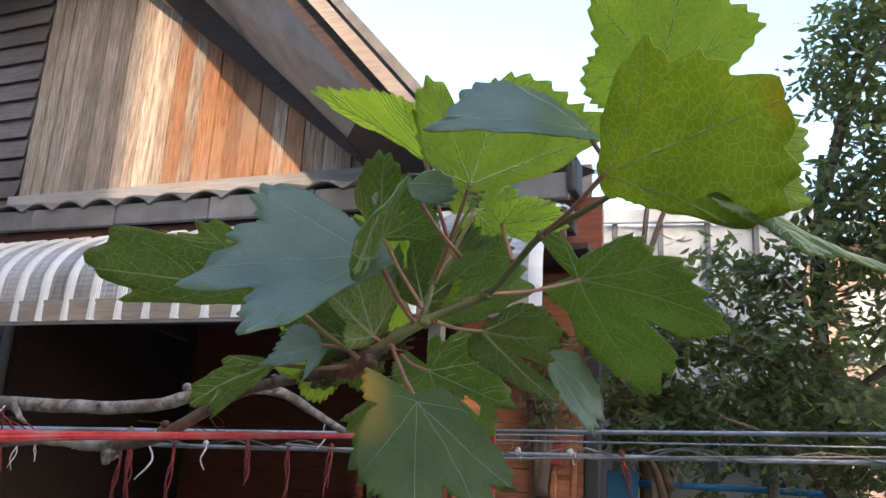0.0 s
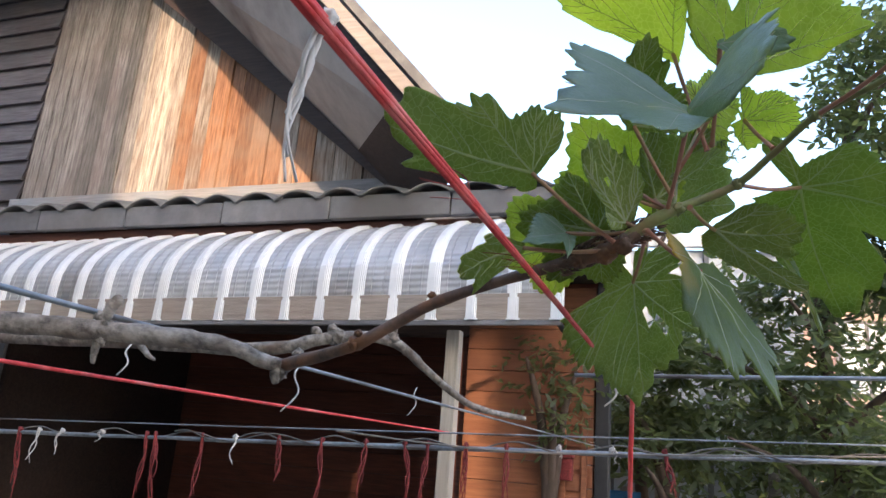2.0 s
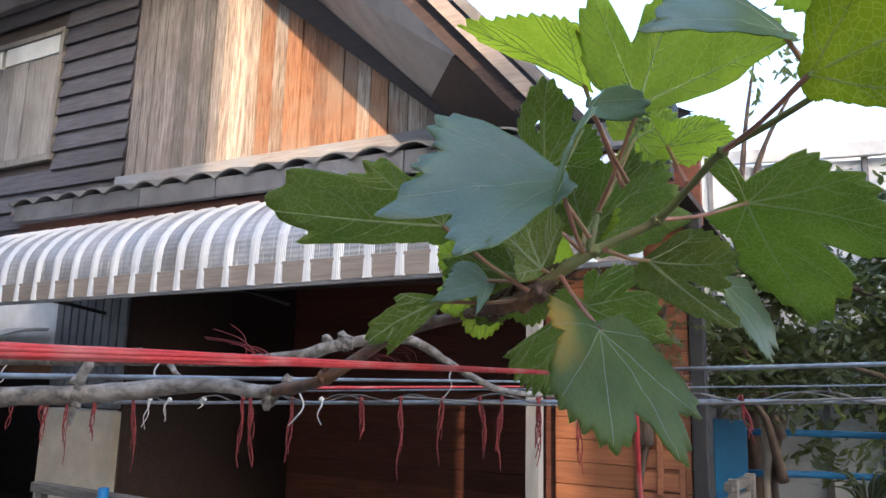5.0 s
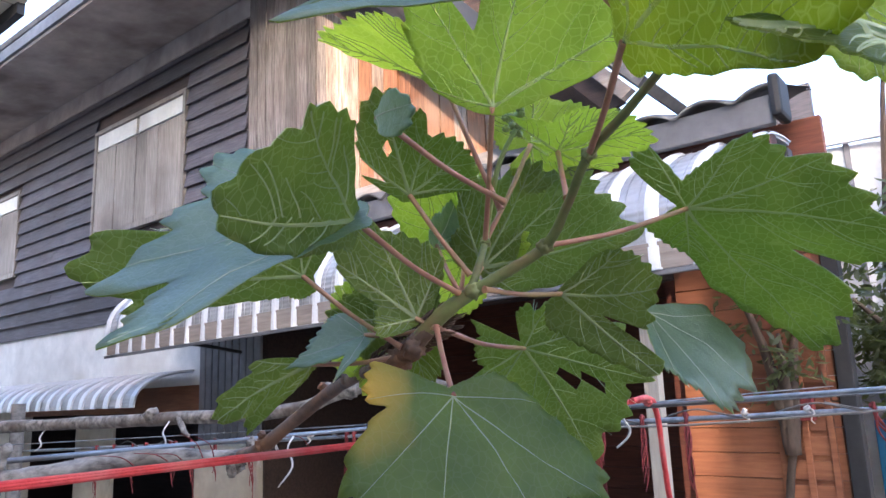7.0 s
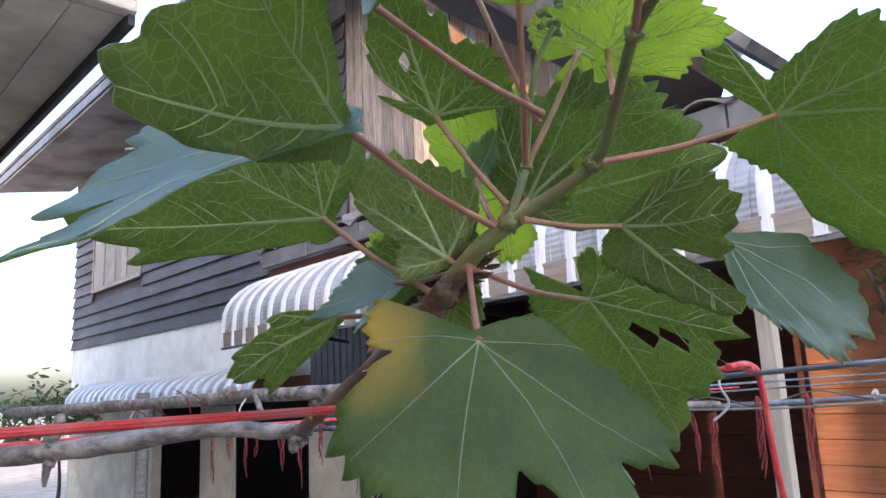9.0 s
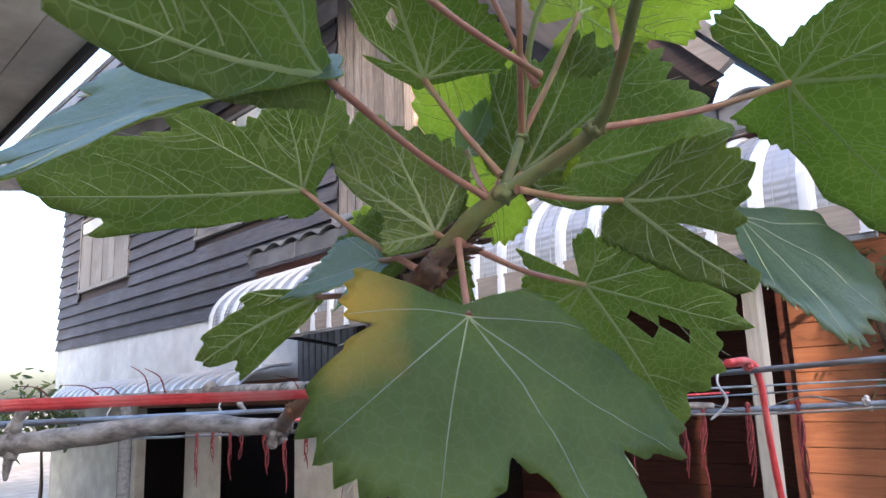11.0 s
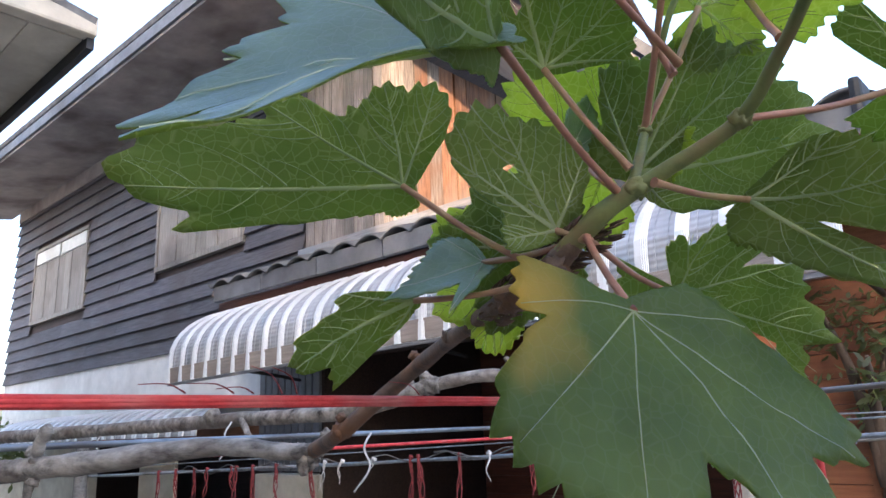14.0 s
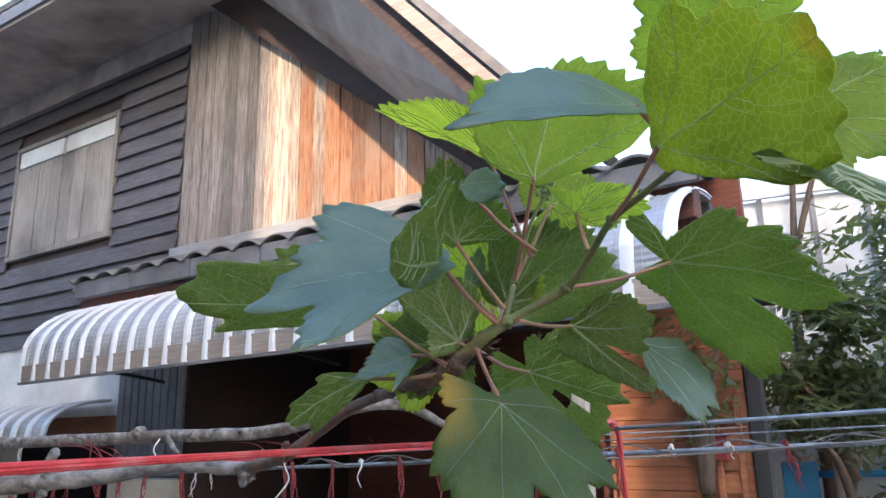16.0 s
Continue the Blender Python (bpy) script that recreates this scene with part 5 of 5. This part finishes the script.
for x, y in ((0.02, 0.03), (1.02, 0.03), (0.02, 0.40), (1.02, 0.40)):
    part("leg", box(x, x + 0.05, y, y + 0.05, -0.02, 0.859 if x > 0.5 else 1.14, 0.005), M["grey_wood"], bench)
rail_in = thing("blue_railing", "low blue painted metal railing before the porch post", "railing", HM)
part("top_bar", tube([(2.72, -1.35, 1.02), (2.95, -1.35, 1.035), (3.15, -1.35, 1.05)], 0.02, 8, 2), M["blue"], rail_in)
for i in range(4):
    part("bar", tube([(2.74 + 0.132 * i, -1.35, -0.02), (2.74 + 0.132 * i, -1.35, 0.5), (2.74 + 0.132 * i, -1.35, 1.02 + 0.008 * i)], 0.011, 8, 2), M["blue"], rail_in)
for i, (x, y) in enumerate(((1.75, 4.6), (2.05, 4.75), (2.4, 4.5))):
    fp = thing("flower_pot", "brown clay flower pot with low green leaves", "pot", pose(x, y, 0), "pots by the fence")
    part("stand", box(-0.16, 0.16, -0.16, 0.16, -0.02, 0.84, 0.01), M["grey_wood"], fp)
    part("pot", tube([(0, 0, 0.84, 0.085), (0, 0, 0.92, 0.105), (0, 0, 1.00, 0.12), (0, 0, 1.02, 0.125)], 0.1, 16, 3), M["brown_plank"], fp)
    bm = bmesh.new()
    pr = random.Random(40 + i)
    for q in range(26):
        a, l = pr.uniform(0, 6.28), pr.uniform(0.12, 0.26)
        tube([(0.03 * math.cos(a), 0.03 * math.sin(a), 1.01, 0.004), (0.09 * math.cos(a), 0.09 * math.sin(a), 1.01 + l * 0.7, 0.010), (0.18 * math.cos(a), 0.18 * math.sin(a), 1.01 + l * 0.8, 0.002)], 0.005, 4, 4, 0, 0, bm)
    tagged(part("foliage", bm, TREE_LEAF, fp), kind="stuff")
rack = thing("wooden_rack", "old grey wooden ladder rack lying on trestles before the porch", "rack", pose(-1.95, 4.02, -0.20, 0, 0, -22))
part("top_rail", box(-1.3, 1.55, -0.03, 0.03, 1.10, 1.16, 0.008), M["grey_wood"], rack)
part("low_rail", box(-1.3, 1.55, -0.03, 0.03, 0.62, 0.68, 0.008), M["grey_wood"], rack)
for i in range(9):
    part("rung", box(-1.25 + 0.34 * i, -1.19 + 0.34 * i, -0.025, 0.025, 0.681, 1.099, 0.006), M["grey_wood"], rack)
part("board", box(-1.5, -0.2, 0.06, 0.09, 0.70, 0.98, 0.006), M["grey_wood"], rack)
for x in (-1.2, 0.2, 1.4):
    part("leg", box(x, x + 0.07, -0.028, 0.028, 0.18, 0.619, 0.006), M["grey_wood"], rack)
can = tagged(part("blue_can", tube([(-2.47, 4.15, -0.02), (-2.47, 4.15, 0.5), (-2.47, 4.15, 1.0)], 0.03, 16, 2), M["blue"]), "blue plastic pipe standing by the rack", "pipe")

# ---- tree and shrubs beside the porch ----


def tree(name, label, base, height, limbs, clumps, leaf_len, per, seed):
    r = random.Random(seed)
    t = thing(name, label, "tree", Matrix.Translation(base))
    bm = tube([(0, 0, -0.05, 0.024 * height), (0.05, 0.02, height * 0.35, 0.018 * height), (-0.04, 0.05, height * 0.7, 0.012 * height), (0.03, 0.0, height, 0.02)], 0.08, 12, 6, 0.25, seed)
    part("trunk", bm, M["tree_bark"], t)
    for i, c in enumerate(limbs):
        c = Vector(c) - Vector(base)
        z0 = max(0.3, min(height * 0.9, c.z - 0.5))
        m = Vector((c.x * 0.45, c.y * 0.45, (z0 + c.z) / 2 + 0.1))
        part("limb", tube([(0, 0, z0, 0.035), (*m, 0.022), (*c, 0.008)], 0.02, 8, 6, 0.25, i), M["tree_bark"], t)
    verts, faces = [], []
    for (cx, cy, cz, rx, ry, rz, dens) in clumps:
        for i in range(int(per * dens)):
            d = Vector((r.gauss(0, 1), r.gauss(0, 1), r.gauss(0, 1))).normalized() * (r.random() ** 0.45)
            c = Vector((cx + d.x * rx, cy + d.y * ry, cz + d.z * rz)) - Vector(base)
            if noise.noise((c + Vector(base)) * 2.6) + 0.7 * noise.noise((c + Vector(base)) * 6.5) < -0.02:
                continue
            tw = Vector((r.gauss(0, 1), r.gauss(0, 1), r.gauss(0, 0.5) - 0.35)).normalized()
            for k in range(7):
                o = c + tw * (k * leaf_len * 0.42)
                side = tw.cross(Vector((r.gauss(0, 0.5), r.gauss(0, 0.5), 1))).normalized() * (1 if k % 2 else -1)
                ax = (tw * 0.55 + side + Vector((0, 0, r.uniform(-0.7, 0.1)))).normalized()
                l = leaf_len * r.uniform(0.75, 1.2)
                wd = ax.cross(Vector((r.gauss(0, 0.6), r.gauss(0, 0.6), 1))).normalized() * l * 0.165
                n = len(verts)
                bendv = ax.cross(wd).normalized() * l * 0.06
                verts += [o, o + ax * l * 0.35 + wd + bendv, o + ax * l * 0.7 + wd * 0.8 + bendv, o + ax * l, o + ax * l * 0.7 - wd * 0.8 + bendv, o + ax * l * 0.35 - wd + bendv]
                faces += [(n, n + 1, n + 5), (n + 1, n + 2, n + 4, n + 5), (n + 2, n + 3, n + 4)]
    me = bpy.data.meshes.new("crown")
    me.from_pydata([tuple(v) for v in verts], [], faces)
    tagged(mesh_part("crown", me, TREE_LEAF, t), "crown of narrow dark green leaves", kind="stuff")
    return t


tree("tree", "dense dark green tree with narrow leaves and open gaps", (2.45, 4.9, 0), 3.6,
     [(1.5, 4.6, 2.3), (1.9, 4.3, 2.6), (3.1, 4.6, 3.6), (2.7, 4.2, 4.3), (1.6, 4.5, 1.8), (3.3, 4.4, 2.4), (2.9, 4.5, 4.9), (2.2, 4.6, 3.1)],
     [(1.75, 4.9, 2.25, 0.48, 0.55, 0.52, 2.6), (1.42, 5.0, 2.05, 0.30, 0.4, 0.50, 2.0), (2.35, 4.8, 2.20, 0.65, 0.6, 0.62, 1.5), (2.45, 4.7, 1.75, 0.62, 0.5, 0.30, 1.2), (2.95, 4.6, 1.85, 0.6, 0.5, 0.6, 0.8),
      (2.75, 4.6, 2.95, 0.5, 0.5, 0.42, 1.2), (2.75, 4.4, 3.65, 0.36, 0.5, 0.45, 1.1), (2.65, 4.4, 4.30, 0.42, 0.5, 0.40, 1.2), (3.15, 4.6, 4.5, 0.55, 0.5, 0.8, 1.6), (2.2, 4.5, 4.15, 0.20, 0.25, 0.2, 0.08), (2.0, 4.9, 2.80, 0.45, 0.3, 0.26, 0.6), (3.3, 4.6, 3.2, 0.5, 0.5, 0.8, 1.7), (2.75, 4.5, 3.1, 0.42, 0.4, 0.5, 0.9), (2.60, 4.5, 2.5, 0.40, 0.4, 0.35, 0.4), (2.42, 4.5, 3.35, 0.26, 0.3, 0.30, 0.5), (2.45, 4.5, 4.05, 0.26, 0.3, 0.32, 0.5), (2.40, 4.5, 2.85, 0.30, 0.3, 0.28, 0.4), (2.62, 4.4, 3.7, 0.3, 0.3, 0.4, 0.5)],
     0.10, 190, 4)
tree("hedge", "dark dense hedge behind the fence", (3.4, 8.2, 0), 2.0,
     [(2.4, 8.0, 2.2), (4.4, 8.0, 2.3)],
     [(2.7, 6.5, 1.25, 0.70, 0.4, 0.40, 0.45), (3.7, 6.5, 1.30, 0.70, 0.4, 0.45, 0.6), (1.9, 6.6, 1.85, 0.45, 0.4, 0.36, 1.0), (2.8, 6.6, 1.9, 0.6, 0.4, 0.42, 1.1), (3.7, 6.6, 1.9, 0.6, 0.4, 0.5, 1.1), (2.3, 8.2, 2.0, 0.7, 0.5, 0.55, 1.3), (3.3, 8.2, 2.1, 0.8, 0.5, 0.6, 1.3), (4.3, 8.0, 2.1, 0.8, 0.5, 0.65, 1.3), (5.4, 7.8, 2.0, 0.8, 0.5, 0.7, 1.2)],
     0.14, 190, 21)
tree("tree", "slender tree behind the fence with sparse hanging leaves", (1.75, 7.0, 0), 3.4,
     [(1.9, 6.8, 4.6), (2.2, 6.6, 4.3)],
     [(1.95, 6.8, 4.75, 0.30, 0.4, 0.35, 0.22), (2.4, 6.7, 4.6, 0.35, 0.4, 0.3, 0.14), (1.8, 6.5, 3.0, 0.5, 0.4, 0.5, 0.3), (1.35, 6.3, 2.4, 0.4, 0.3, 0.6, 0.6)],
     0.12, 120, 9)
tree("shrub", "small dark shrub beside the plank wall", (1.42, 4.95, 0), 1.5,
     [(0.95, 4.6, 2.1), (1.15, 4.6, 1.6)],
     [(0.98, 4.65, 2.02, 0.22, 0.25, 0.22, 0.5), (1.10, 4.7, 1.75, 0.25, 0.3, 0.22, 0.6), (1.22, 4.8, 1.85, 0.25, 0.3, 0.2, 0.5)],
     0.075, 110, 12)
tree("shrub", "small leafy shrub growing up before the plank wall", (0.52, 4.10, 0), 1.5,
     [(0.35, 3.95, 2.1), (0.50, 3.95, 1.9), (0.62, 4.0, 2.05)],
     [(0.34, 3.98, 2.14, 0.12, 0.10, 0.10, 0.45), (0.42, 3.95, 1.98, 0.15, 0.12, 0.12, 0.6), (0.52, 3.95, 1.84, 0.15, 0.12, 0.14, 0.55), (0.56, 4.0, 2.06, 0.12, 0.12, 0.14, 0.4)],
     0.065, 90, 31)
tree("shrub", "leafy green shrub beyond the house corner", (-10.2, 7.7, 0), 1.5,
     [(-10.0, 7.5, 1.9), (-10.8, 7.5, 1.8)],
     [(-10.0, 7.5, 1.72, 0.7, 0.4, 0.42, 0.9), (-10.9, 7.5, 1.62, 0.9, 0.5, 0.46, 0.9), (-12.0, 7.6, 1.6, 0.9, 0.5, 0.5, 0.8)],
     0.16, 110, 15)

# ---- boards of the upper wall ----
x0, SHADE_EDGE = -0.95, 0.06
rnd = random.Random(8)
while x0 < 2.28:
    w = rnd.uniform(0.105, 0.165)
    x1 = min(x0 + w, SHADE_EDGE) if x0 < SHADE_EDGE - 0.001 else min(x0 + w, 2.30)
    if x0 < SHADE_EDGE - 0.001 and SHADE_EDGE - x1 < 0.04:
        x1 = SHADE_EDGE
    y = -0.012 - rnd.uniform(0, 0.016)
    zt0, zt1 = wall_top(x0) - 0.02, wall_top(x1) - 0.02
    if zt1 > 3.22:
        # boards left of the shade's edge take the copy with shade in its colour
        mat_ = M["shaded_grey_board"] if x1 < SHADE_EDGE + 0.01 else (M["weathered"] if rnd.random() < 0.55 else M["red_board"])
        part("board", prism([(x0, 3.225), (x1 - 0.007, 3.225), (x1 - 0.007, zt1), (x0, zt0)], y, 0.028), mat_, wall)
    x0 = x1
part("sill_board", box(-1.04, 2.32, -0.05, -0.03, 3.10, 3.245, 0.004), M["flash"], wall, "pale weathered sill board")
z = 2.56
rows = 0
while z < EAVE - 0.05:
    h = 0.172
    z1 = min(z + h + 0.02, EAVE - 0.01)
    spans = [(-8.8, -1.0)]
    for a, b, w0, w1 in WINDOWS:
        if z1 > w0 - 0.06 and z < w1 + 0.05:
            spans = [q for s, e in spans for q in ((s, min(e, a - 0.055)), (max(s, b + 0.055), e)) if q[1] - q[0] > 0.02]
    for s, e in spans:
        cut_at = [s] + [c for c in (-6.6 + 0.9 * (rows % 3), -3.0 + 0.7 * (rows % 2)) if s + 0.3 < c < e - 0.3] + [e]
        for a, b in zip(cut_at, cut_at[1:]):
            part("clapboard", slab([(-0.026, z), (-0.006, z), (0.028, z1), (0.012, z1)], a, b - 0.006), M["clap"], wall)
    z += h
    rows += 1
